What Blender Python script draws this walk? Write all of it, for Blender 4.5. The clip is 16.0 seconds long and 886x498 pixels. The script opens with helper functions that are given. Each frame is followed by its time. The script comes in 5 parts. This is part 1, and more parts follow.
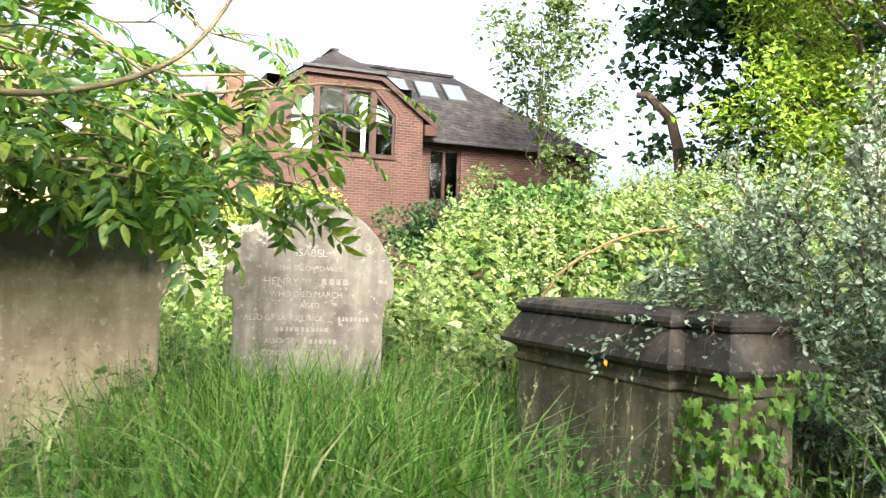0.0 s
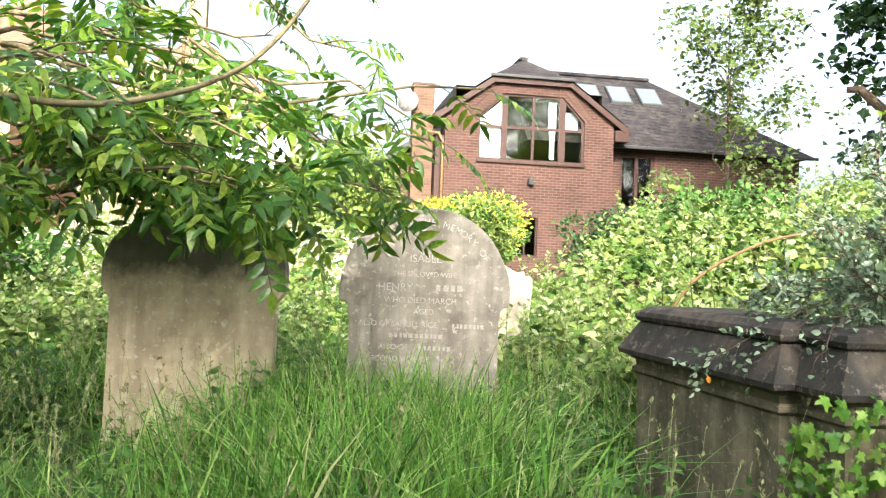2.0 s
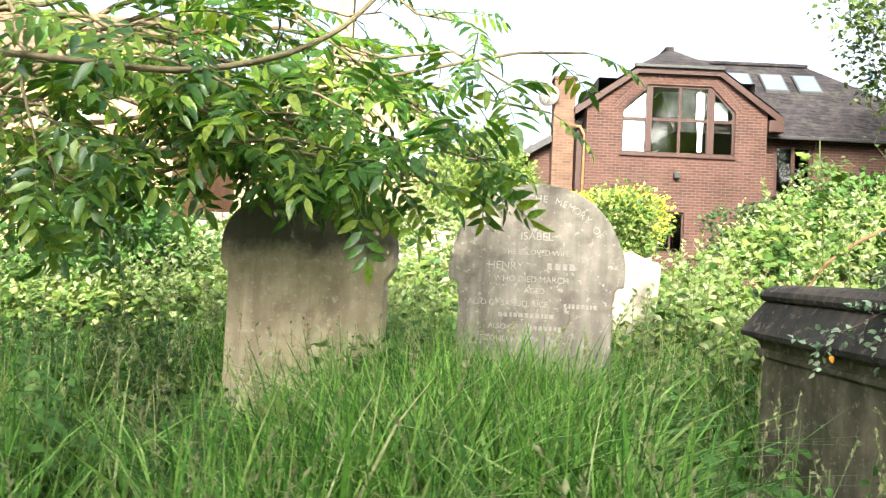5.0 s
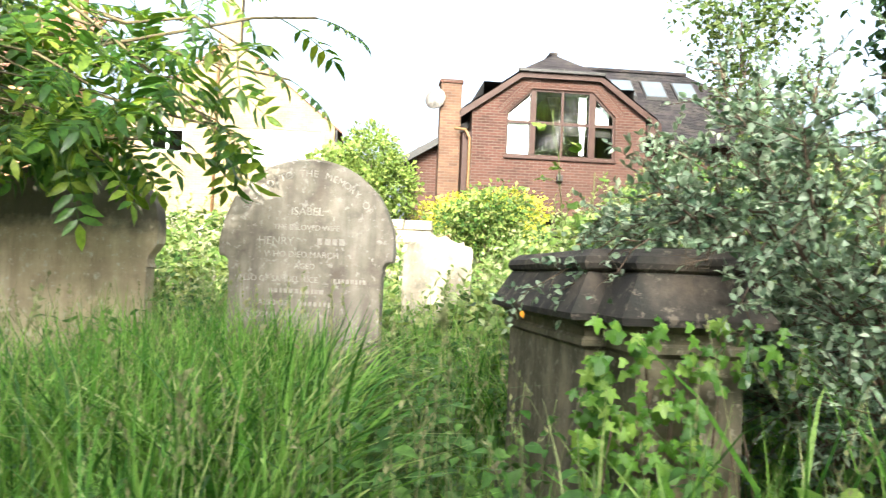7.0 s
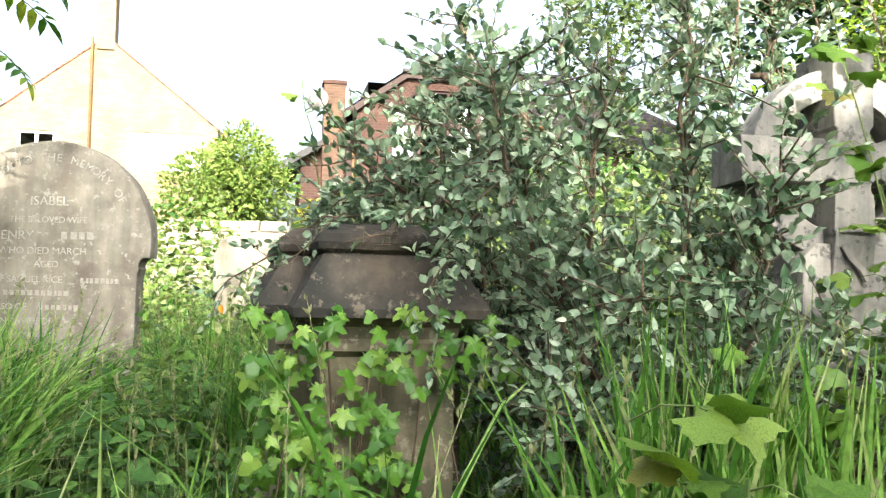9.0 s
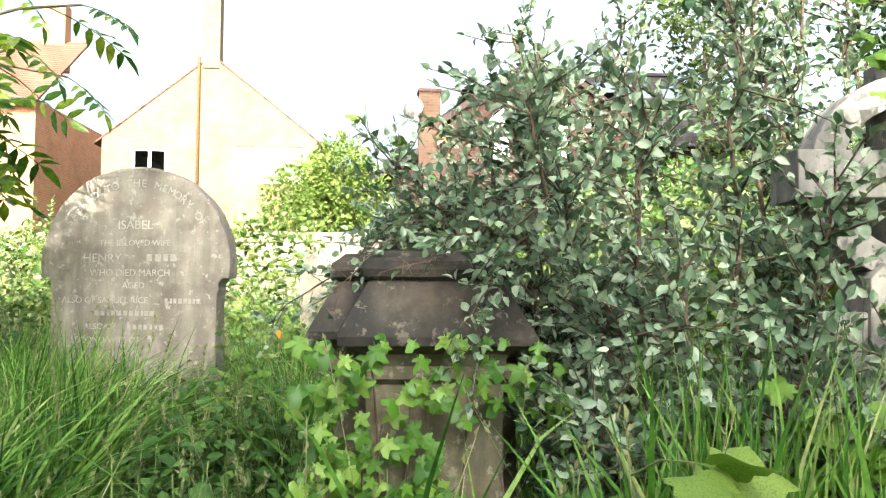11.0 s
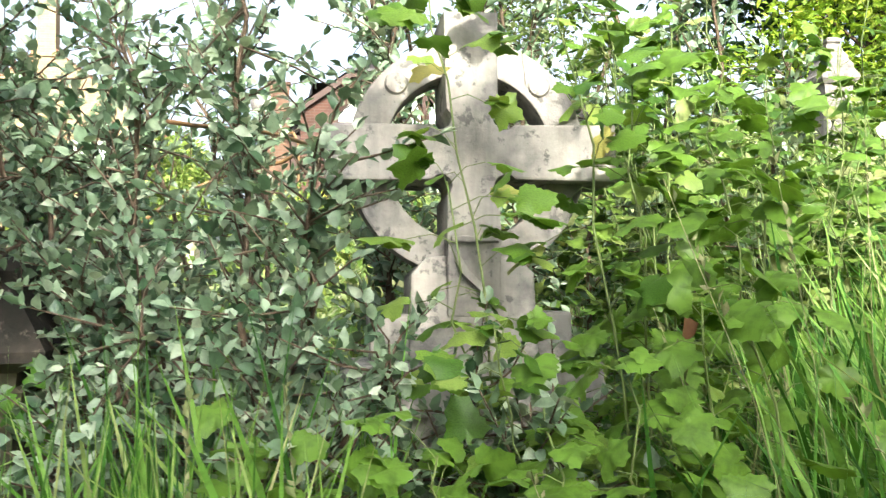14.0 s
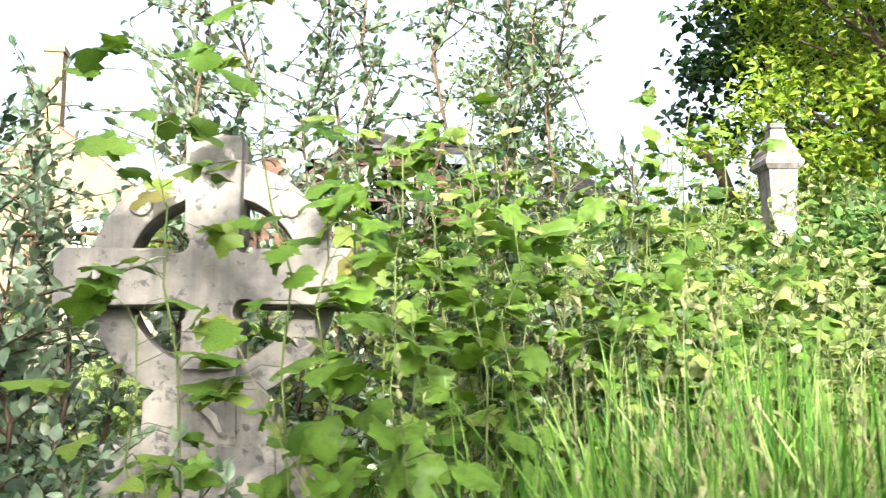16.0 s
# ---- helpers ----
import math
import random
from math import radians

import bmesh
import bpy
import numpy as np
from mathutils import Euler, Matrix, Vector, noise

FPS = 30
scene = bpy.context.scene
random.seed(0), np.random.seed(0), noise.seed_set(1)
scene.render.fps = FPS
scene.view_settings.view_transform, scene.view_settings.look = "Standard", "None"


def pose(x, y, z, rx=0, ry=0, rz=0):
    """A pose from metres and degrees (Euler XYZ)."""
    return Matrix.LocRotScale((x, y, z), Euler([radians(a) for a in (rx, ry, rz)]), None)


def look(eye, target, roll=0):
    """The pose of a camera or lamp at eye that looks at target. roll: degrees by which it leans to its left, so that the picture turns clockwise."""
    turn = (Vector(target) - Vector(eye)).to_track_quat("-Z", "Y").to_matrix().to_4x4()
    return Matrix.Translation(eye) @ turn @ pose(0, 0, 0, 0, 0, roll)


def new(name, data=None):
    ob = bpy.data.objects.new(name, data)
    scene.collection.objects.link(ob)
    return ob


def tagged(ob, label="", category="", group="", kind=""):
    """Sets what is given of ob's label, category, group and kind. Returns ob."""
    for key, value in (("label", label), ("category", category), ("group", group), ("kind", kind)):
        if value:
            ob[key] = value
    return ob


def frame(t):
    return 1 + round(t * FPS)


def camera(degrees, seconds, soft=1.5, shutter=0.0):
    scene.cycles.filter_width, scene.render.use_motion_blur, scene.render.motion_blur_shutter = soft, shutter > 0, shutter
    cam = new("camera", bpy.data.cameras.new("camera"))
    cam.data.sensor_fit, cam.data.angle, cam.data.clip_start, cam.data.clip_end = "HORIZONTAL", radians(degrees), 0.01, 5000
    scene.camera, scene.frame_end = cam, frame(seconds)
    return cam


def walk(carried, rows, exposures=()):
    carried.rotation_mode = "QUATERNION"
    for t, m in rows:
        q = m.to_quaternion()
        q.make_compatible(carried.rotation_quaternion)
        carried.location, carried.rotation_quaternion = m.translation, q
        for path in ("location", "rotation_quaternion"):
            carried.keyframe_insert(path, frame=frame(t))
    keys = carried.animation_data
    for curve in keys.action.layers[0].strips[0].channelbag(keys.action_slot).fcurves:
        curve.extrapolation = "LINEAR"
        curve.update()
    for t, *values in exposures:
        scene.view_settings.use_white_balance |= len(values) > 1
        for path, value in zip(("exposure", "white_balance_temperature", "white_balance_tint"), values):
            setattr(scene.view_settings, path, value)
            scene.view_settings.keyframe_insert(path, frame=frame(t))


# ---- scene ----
cam = camera(55.0, 16.0, soft=1.2, shutter=0.3)
PATH = [
    (0, (2.231, 1.621, 1.308), (2.049, 3.612, 1.352), 2.0),
    (0.5, (2.412, 1.745, 1.303), (2.221, 3.736, 1.352), 2.1),
    (1, (2.501, 1.853, 1.319), (2.254, 3.837, 1.37), 2.2),
    (1.5, (2.614, 1.844, 1.304), (2.129, 3.784, 1.353), 2.2),
    (2, (2.691, 1.869, 1.307), (2.037, 3.759, 1.356), 2.3),
    (2.5, (2.669, 1.906, 1.292), (2.0, 3.791, 1.345), 2.3),
    (3, (2.618, 1.883, 1.235), (1.829, 3.72, 1.291), 2.4),
    (3.2, (2.613, 1.876, 1.221), (1.758, 3.683, 1.275), 2.6),
    (5.5, (2.99, 2.159, 1.196), (2.02, 3.908, 1.23), 2.7),
    (6, (3.178, 2.293, 1.189), (2.259, 4.069, 1.233), 2.8),
    (6.5, (3.37, 2.367, 1.105), (2.472, 4.153, 1.157), 2.8),
    (7, (3.522, 2.408, 1.054), (2.731, 4.244, 1.117), 2.4),
    (7.5, (3.715, 2.587, 1.055), (3.038, 4.468, 1.125), 2.3),
    (8, (3.828, 2.951, 1.032), (3.349, 4.891, 1.103), 0.9),
    (8.5, (3.976, 3.03, 0.992), (3.47, 4.962, 1.085), 1.2),
    (9, (3.971, 3.067, 1.013), (3.375, 4.974, 1.099), 1.2),
    (9.2, (3.972, 3.064, 1.022), (3.355, 4.964, 1.113), 1.3),
    (11.3, (4.14, 3.159, 1.081), (3.31, 4.977, 1.17), 0.3),
    (11.5, (4.171, 3.178, 1.088), (3.384, 5.015, 1.167), 0.0),
    (12, (4.261, 3.339, 1.1), (3.635, 5.237, 1.178), -0.1),
    (12.5, (4.38, 3.445, 1.099), (3.885, 5.381, 1.18), -0.7),
    (13, (4.519, 3.518, 1.116), (4.004, 5.449, 1.192), -0.7),
    (13.5, (4.633, 3.612, 1.114), (4.059, 5.526, 1.19), -0.6),
    (14, (4.709, 3.729, 1.079), (4.146, 5.646, 1.163), -0.6),
    (14.5, (4.739, 3.755, 1.048), (4.259, 5.694, 1.146), -0.9),
    (15, (4.828, 3.81, 1.127), (4.425, 5.76, 1.307), -0.6),
    (15.5, (5.006, 3.857, 1.175), (4.504, 5.778, 1.417), -0.5),
    (16, (5.202, 3.91, 1.181), (4.615, 5.806, 1.431), -0.4),
]
walk(cam, [(t, look(eye, target, roll)) for t, eye, target, roll in PATH], exposures=[(0.0, 2.53, 6150, 8), (7.0, 2.56, 6100, 5), (9.0, 2.47, 6100, 5), (13.5, 2.44, 6150, 4), (15.2, 2.42, 6150, 10), (16.0, 2.42, 6150, 10)])

# ---- light ----
SUN_EL, SUN_DIR = radians(30), Vector((0.40, -0.915, 0)).normalized()
world = bpy.data.worlds.new("sky")
scene.world = world
world.use_nodes = True
wn = world.node_tree.nodes
sky = wn.new("ShaderNodeTexSky")
sky.sky_type, sky.sun_disc = "NISHITA", False
sky.sun_elevation, sky.sun_rotation = SUN_EL, math.atan2(SUN_DIR.x, SUN_DIR.y)
sky.air_density, sky.dust_density, sky.ozone_density = 0.7, 9.0, 0.3
wn["Background"].inputs["Strength"].default_value = 0.128
haze = wn.new("ShaderNodeHueSaturation")
haze.inputs["Saturation"].default_value, haze.inputs["Value"].default_value = 0.55, 1.12
world.node_tree.links.new(sky.outputs[0], haze.inputs["Color"])
world.node_tree.links.new(haze.outputs[0], wn["Background"].inputs["Color"])
sun = new("sun", bpy.data.lights.new("sun", "SUN"))
sun.data.energy, sun.data.angle, sun.data.color = 2.75, radians(0.6), (1.0, 0.91, 0.76)
to_sun = Vector((SUN_DIR.x * math.cos(SUN_EL), SUN_DIR.y * math.cos(SUN_EL), math.sin(SUN_EL)))
sun.matrix_world = look(to_sun * 60, (0, 0, 0))


# ---- materials ----
def material(name, rough=0.8, metal=0.0):
    m = bpy.data.materials.new(name)
    m.use_nodes = True
    b = m.node_tree.nodes["Principled BSDF"]
    b.inputs["Roughness"].default_value, b.inputs["Metallic"].default_value = rough, metal
    b.inputs["Specular IOR Level"].default_value = 0.18
    return m, m.node_tree, b


def noise_node(nt, scale, detail=6, rough=0.6, vec=None):
    n = nt.nodes.new("ShaderNodeTexNoise")
    n.inputs["Scale"].default_value, n.inputs["Detail"].default_value, n.inputs["Roughness"].default_value = scale, detail, rough
    if vec is not None:
        nt.links.new(vec, n.inputs["Vector"])
    return n.outputs["Fac"]


def ramp(nt, fac, stops):
    r = nt.nodes.new("ShaderNodeValToRGB")
    while len(r.color_ramp.elements) < len(stops):
        r.color_ramp.elements.new(0.5)
    for e, (p, c) in zip(r.color_ramp.elements, stops):
        e.position, e.color = p, (*c, 1)
    nt.links.new(fac, r.inputs["Fac"])
    return r.outputs["Color"]


def mix(nt, fac, a, b, mode="MIX"):
    m = nt.nodes.new("ShaderNodeMix")
    m.data_type, m.blend_type = "RGBA", mode
    for sock, val in ((m.inputs[0], fac), (m.inputs[6], a), (m.inputs[7], b)):
        if isinstance(val, (int, float)):
            sock.default_value = val
        elif isinstance(val, tuple):
            sock.default_value = (*val, 1)
        else:
            nt.links.new(val, sock)
    return m.outputs[2]


def bump(nt, bsdf, height, strength, dist):
    b = nt.nodes.new("ShaderNodeBump")
    b.inputs["Strength"].default_value, b.inputs["Distance"].default_value = strength, dist
    nt.links.new(height, b.inputs["Height"])
    nt.links.new(b.outputs["Normal"], bsdf.inputs["Normal"])


def obj_coord(nt):
    return nt.nodes.new("ShaderNodeTexCoord").outputs["Object"]


def math_node(nt, op, a, b):
    m = nt.nodes.new("ShaderNodeMath")
    m.operation = op
    for sock, val in ((m.inputs[0], a), (m.inputs[1], b)):
        if isinstance(val, (int, float)):
            sock.default_value = val
        else:
            nt.links.new(val, sock)
    return m.outputs[0]


def stone_material(name, light, mid, dark, lichen, grime_z=None, streak=True, grime=(0.05, 0.05, 0.042)):
    """Weathered stone: blotches, run-down streaks, lichen spots, pitted relief; a band of old soot growth above grime_z."""
    m, nt, b = material(name, 0.92)
    v = obj_coord(nt)
    base = ramp(nt, noise_node(nt, 4.5, 8, 0.65, v), [(0.36, dark), (0.5, mid), (0.63, light)])
    if streak:
        mp = nt.nodes.new("ShaderNodeMapping")
        mp.inputs["Scale"].default_value = (10, 10, 0.8)
        nt.links.new(v, mp.inputs["Vector"])
        st = noise_node(nt, 1.0, 5, 0.6, mp.outputs["Vector"])
        base = mix(nt, ramp(nt, st, [(0.42, (0, 0, 0)), (0.66, (0.8, 0.8, 0.8))]), base, dark)
    spots = ramp(nt, noise_node(nt, 26, 4, 0.7, v), [(0.57, (0, 0, 0)), (0.64, (0.8, 0.8, 0.8))])
    base = mix(nt, spots, base, lichen)
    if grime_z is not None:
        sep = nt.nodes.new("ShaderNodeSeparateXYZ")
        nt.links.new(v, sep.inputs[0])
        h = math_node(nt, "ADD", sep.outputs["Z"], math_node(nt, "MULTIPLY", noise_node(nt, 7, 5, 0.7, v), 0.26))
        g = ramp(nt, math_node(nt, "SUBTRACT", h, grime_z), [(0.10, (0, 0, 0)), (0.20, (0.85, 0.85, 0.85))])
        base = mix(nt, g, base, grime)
    nt.links.new(base, b.inputs["Base Color"])
    bump(nt, b, noise_node(nt, 60, 8, 0.7, v), 0.5, 0.006)
    return m


def leaf_material(name, stops, rough=0.45, trans=0.45, tint=(1.0, 1.0, 0.55), spec=0.22):
    """Leaf: colour differs leaf by leaf, fine blotches, light passes through."""
    m, nt, b = material(name, rough)
    g = nt.nodes.new("ShaderNodeNewGeometry")
    col = ramp(nt, g.outputs["Random Per Island"], stops)
    v = obj_coord(nt)
    col = mix(nt, ramp(nt, noise_node(nt, 45, 4, 0.6, v), [(0.35, (0.6, 0.6, 0.6)), (0.65, (1.15, 1.15, 1.15))]), (0, 0, 0), col)
    nt.links.new(col, b.inputs["Base Color"])
    b.inputs["Specular IOR Level"].default_value = spec
    tr = nt.nodes.new("ShaderNodeBsdfTranslucent")
    nt.links.new(mix(nt, 1.0, col, tint, "MULTIPLY"), tr.inputs["Color"])
    ms = nt.nodes.new("ShaderNodeMixShader")
    ms.inputs[0].default_value = trans
    nt.links.new(b.outputs[0], ms.inputs[1])
    nt.links.new(tr.outputs[0], ms.inputs[2])
    nt.links.new(ms.outputs[0], nt.nodes["Material Output"].inputs["Surface"])
    return m


def plain_material(name, a, b_, scale=20, rough=0.6, strength=0.2, dist=0.003, metal=0.0):
    m, nt, b = material(name, rough, metal)
    v = obj_coord(nt)
    nt.links.new(ramp(nt, noise_node(nt, scale, 6, 0.6, v), [(0.3, a), (0.7, b_)]), b.inputs["Base Color"])
    bump(nt, b, noise_node(nt, scale * 6, 6, 0.6, v), strength, dist)
    return m


def brick_material(name, c1, c2, mortar):
    """Stretcher bond, 225 x 75 mm, on walls square to the object's axes."""
    m, nt, b = material(name, 0.9)
    v = obj_coord(nt)
    sep = nt.nodes.new("ShaderNodeSeparateXYZ")
    nt.links.new(v, sep.inputs[0])
    com = nt.nodes.new("ShaderNodeCombineXYZ")
    nt.links.new(math_node(nt, "ADD", sep.outputs["X"], sep.outputs["Y"]), com.inputs["X"])
    nt.links.new(sep.outputs["Z"], com.inputs["Y"])
    br = nt.nodes.new("ShaderNodeTexBrick")
    for key, val in (("Scale", 1.0), ("Brick Width", 0.225), ("Row Height", 0.075), ("Mortar Size", 0.007), ("Mortar Smooth", 0.2), ("Bias", -0.1)):
        br.inputs[key].default_value = val
    br.inputs["Color1"].default_value, br.inputs["Color2"].default_value, br.inputs["Mortar"].default_value = (*c1, 1), (*c2, 1), (*mortar, 1)
    nt.links.new(com.outputs[0], br.inputs["Vector"])
    col = mix(nt, ramp(nt, noise_node(nt, 1.3, 6, 0.6, v), [(0.3, (0.75, 0.75, 0.75)), (0.7, (1.1, 1.1, 1.1))]), (0, 0, 0), br.outputs["Color"])
    nt.links.new(col, b.inputs["Base Color"])
    bump(nt, b, math_node(nt, "SUBTRACT", 1.0, br.outputs["Fac"]), 0.5, 0.01)
    return m


def tile_material(name, c1, c2, dark):
    """Plain roof tiles laid in courses down the slope, with moss."""
    m, nt, b = material(name, 0.9)
    v = obj_coord(nt)
    sep = nt.nodes.new("ShaderNodeSeparateXYZ")
    nt.links.new(v, sep.inputs[0])
    com = nt.nodes.new("ShaderNodeCombineXYZ")
    nt.links.new(math_node(nt, "ADD", sep.outputs["Y"], math_node(nt, "MULTIPLY", sep.outputs["X"], 0.2)), com.inputs["X"])
    nt.links.new(math_node(nt, "MULTIPLY", sep.outputs["Z"], 1.75), com.inputs["Y"])
    br = nt.nodes.new("ShaderNodeTexBrick")
    for key, val in (("Scale", 1.0), ("Brick Width", 0.30), ("Row Height", 0.20), ("Mortar Size", 0.018), ("Mortar Smooth", 0.3)):
        br.inputs[key].default_value = val
    br.inputs["Color1"].default_value, br.inputs["Color2"].default_value, br.inputs["Mortar"].default_value = (*c1, 1), (*c2, 1), (*dark, 1)
    nt.links.new(com.outputs[0], br.inputs["Vector"])
    col = mix(nt, ramp(nt, noise_node(nt, 3, 8, 0.7, v), [(0.45, (0, 0, 0)), (0.7, (0.6, 0.6, 0.6))]), br.outputs["Color"], (0.07, 0.062, 0.05))
    nt.links.new(col, b.inputs["Base Color"])
    bump(nt, b, math_node(nt, "SUBTRACT", 1.0, br.outputs["Fac"]), 0.8, 0.03)
    return m


def glass_material():
    m, nt, b = material("window_glass", 0.03)
    b.inputs["Base Color"].default_value = (0.9, 0.95, 0.95, 1)
    b.inputs["Transmission Weight"].default_value = 1.0
    b.inputs["Specular IOR Level"].default_value = 1.0
    b.inputs["IOR"].default_value = 1.5
    return m


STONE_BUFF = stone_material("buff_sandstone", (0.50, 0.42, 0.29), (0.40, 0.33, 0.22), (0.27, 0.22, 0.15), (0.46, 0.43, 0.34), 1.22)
STONE_GREY = stone_material("grey_buff_sandstone", (0.291, 0.267, 0.222), (0.218, 0.194, 0.158), (0.122, 0.105, 0.085), (0.323, 0.311, 0.275), 1.62)
STONE_CAP = stone_material("soot_dark_sandstone", (0.079, 0.064, 0.049), (0.041, 0.036, 0.030), (0.019, 0.019, 0.017), (0.112, 0.094, 0.075), None, True)
STONE_DIE = stone_material("mossy_sandstone", (0.189, 0.158, 0.104), (0.117, 0.104, 0.068), (0.054, 0.053, 0.033), (0.225, 0.203, 0.152), None)
STONE_CROSS = stone_material("pale_carved_stone", (0.400, 0.372, 0.330), (0.275, 0.256, 0.232), (0.100, 0.098, 0.094), (0.075, 0.076, 0.072), None)
STONE_URN = stone_material("pale_limestone", (0.289, 0.266, 0.243), (0.219, 0.202, 0.185), (0.093, 0.087, 0.081), (0.070, 0.070, 0.058), None)
STONE_WALL = stone_material("rubble_wall_stone", (0.328, 0.291, 0.226), (0.250, 0.220, 0.166), (0.149, 0.131, 0.101), (0.297, 0.280, 0.237), None, False)
LETTER_WORN = plain_material("worn_lettering", (0.33, 0.31, 0.27), (0.22, 0.20, 0.17), 60)
LETTER = plain_material("painted_lettering", (0.40, 0.385, 0.34), (0.20, 0.185, 0.155), 40)
# house brick darkened: the shade over the gable is put into its colour
BRICK_RED = brick_material("red_brick", (0.064, 0.029, 0.021), (0.040, 0.019, 0.015), (0.080, 0.066, 0.055))
# lighter copy for the stack, with the sunlight on it put into the colour
BRICK_CHIMNEY = brick_material("sunlit_chimney_brick", (0.115, 0.065, 0.040), (0.070, 0.038, 0.026), (0.100, 0.082, 0.064))
BRICK_BUFF = brick_material("buff_brick", (0.241, 0.182, 0.101), (0.202, 0.143, 0.078), (0.194, 0.167, 0.124))
BRICK_ORANGE = brick_material("orange_brick", (0.425, 0.212, 0.102), (0.357, 0.170, 0.076), (0.357, 0.289, 0.221))
TILE = tile_material("roof_tile", (0.022, 0.018, 0.020), (0.014, 0.012, 0.014), (0.005, 0.005, 0.005))
TILE_RED = tile_material("red_roof_tile", (0.22, 0.10, 0.06), (0.16, 0.075, 0.05), (0.05, 0.03, 0.02))
FRAME_BROWN = plain_material("brown_stained_timber", (0.026, 0.012, 0.009), (0.036, 0.017, 0.012), 12, 0.5)
FRAME_WHITE = plain_material("white_paint", (0.78, 0.78, 0.76), (0.84, 0.84, 0.82), 8, 0.4)
DARK_METAL = plain_material("dark_gutter", (0.02, 0.02, 0.02), (0.035, 0.032, 0.03), 10, 0.4)
CURTAIN = plain_material("pale_curtain", (0.55, 0.60, 0.60), (0.68, 0.72, 0.72), 6, 0.9)
# plaster near black: the lack of light indoors is put into its colour
ROOM = plain_material("darkened_room_plaster", (0.03, 0.028, 0.025), (0.05, 0.045, 0.04), 3, 0.9)
GLASS = glass_material()
# opaque blue-grey: the sky mirrored in the rooflights is put into the colour
ROOFLIGHT = plain_material("rooflight_sky_reflection_colour", (0.070, 0.088, 0.105), (0.095, 0.115, 0.132), 3, 0.4, 0.0)
BARK = plain_material("brown_bark", (0.06, 0.042, 0.028), (0.13, 0.095, 0.065), 30, 0.9, 0.6, 0.01)
BARK_OLIVE = plain_material("olive_bark", (0.075, 0.062, 0.035), (0.15, 0.125, 0.065), 24, 0.85, 0.5, 0.006)
STEM_GREEN = plain_material("green_stem", (0.072, 0.110, 0.028), (0.121, 0.143, 0.050), 18, 0.6)
STEM_RED = plain_material("bramble_cane", (0.10, 0.050, 0.026), (0.17, 0.105, 0.045), 14, 0.55)
SOIL = plain_material("dark_soil_and_litter", (0.022, 0.030, 0.010), (0.055, 0.065, 0.024), 6, 0.95, 0.8, 0.03)
L_ASH = leaf_material("ash_leaf", [(0.0, (0.030, 0.092, 0.016)), (0.5, (0.082, 0.185, 0.026)), (0.85, (0.190, 0.300, 0.036)), (1.0, (0.270, 0.350, 0.052))], 0.30, 0.54, (1.0, 0.95, 0.4), 0.45)
L_SILVER = leaf_material("silvery_leaf", [(0.0, (0.035, 0.085, 0.036)), (0.4, (0.150, 0.225, 0.130)), (0.8, (0.240, 0.320, 0.210)), (1.0, (0.36, 0.42, 0.30))], 0.40, 0.30, (1, 1, 0.7), 0.5)
L_BRAMBLE = leaf_material("bramble_leaf", [(0.0, (0.036, 0.090, 0.014)), (0.5, (0.105, 0.195, 0.028)), (0.9, (0.190, 0.270, 0.058)), (1.0, (0.32, 0.33, 0.16))], 0.45, 0.40)
L_BANK = leaf_material("undergrowth_leaf", [(0.0, (0.032, 0.080, 0.013)), (0.45, (0.090, 0.155, 0.026)), (0.8, (0.175, 0.225, 0.048)), (1.0, (0.290, 0.310, 0.140))], 0.5, 0.36)
L_SHOOT = leaf_material("new_shoot_leaf", [(0.0, (0.085, 0.150, 0.030)), (0.5, (0.170, 0.230, 0.065)), (1.0, (0.300, 0.330, 0.190))], 0.5, 0.40)
L_GRASS = leaf_material("grass_blade", [(0.0, (0.026, 0.092, 0.012)), (0.4, (0.092, 0.225, 0.028)), (0.85, (0.225, 0.375, 0.080)), (1.0, (0.390, 0.390, 0.200))], 0.5, 0.38, (0.95, 1.0, 0.5))
L_SEED = leaf_material("grass_seed_head", [(0.0, (0.130, 0.165, 0.060)), (1.0, (0.290, 0.285, 0.150))], 0.8, 0.25)
L_HERB = leaf_material("nettle_leaf", [(0.0, (0.029, 0.083, 0.014)), (0.6, (0.058, 0.132, 0.024)), (1.0, (0.107, 0.198, 0.038))], 0.55, 0.30)
L_DARK = leaf_material("sycamore_leaf", [(0.0, (0.018, 0.055, 0.016)), (0.7, (0.035, 0.085, 0.022)), (1.0, (0.06, 0.12, 0.03))], 0.45, 0.3)
L_ACACIA = leaf_material("acacia_leaf", [(0.0, (0.14, 0.26, 0.025)), (0.6, (0.25, 0.37, 0.035)), (1.0, (0.36, 0.44, 0.06))], 0.5, 0.5)
L_SAPLING = leaf_material("sapling_leaf", [(0.0, (0.056, 0.098, 0.028)), (0.7, (0.105, 0.154, 0.042)), (1.0, (0.182, 0.217, 0.091))], 0.5, 0.5)
L_ROUND = leaf_material("round_bush_leaf", [(0.0, (0.101, 0.168, 0.034)), (0.6, (0.179, 0.252, 0.050)), (1.0, (0.269, 0.325, 0.090))], 0.5, 0.4)
L_GOLD = leaf_material("golden_privet_leaf", [(0.0, (0.32, 0.34, 0.03)), (1.0, (0.50, 0.48, 0.06))], 0.5, 0.35)
L_RUST = leaf_material("withered_leaf", [(0.0, (0.10, 0.045, 0.025)), (1.0, (0.15, 0.07, 0.035))], 0.8, 0.2)
L_ORANGE = leaf_material("orange_leaf", [(0.0, (0.60, 0.22, 0.02)), (1.0, (0.66, 0.30, 0.03))], 0.6, 0.3)
L_WHITE = leaf_material("white_petal", [(0.0, (0.78, 0.78, 0.74)), (1.0, (0.82, 0.82, 0.80))], 0.6, 0.3, (1, 1, 1))


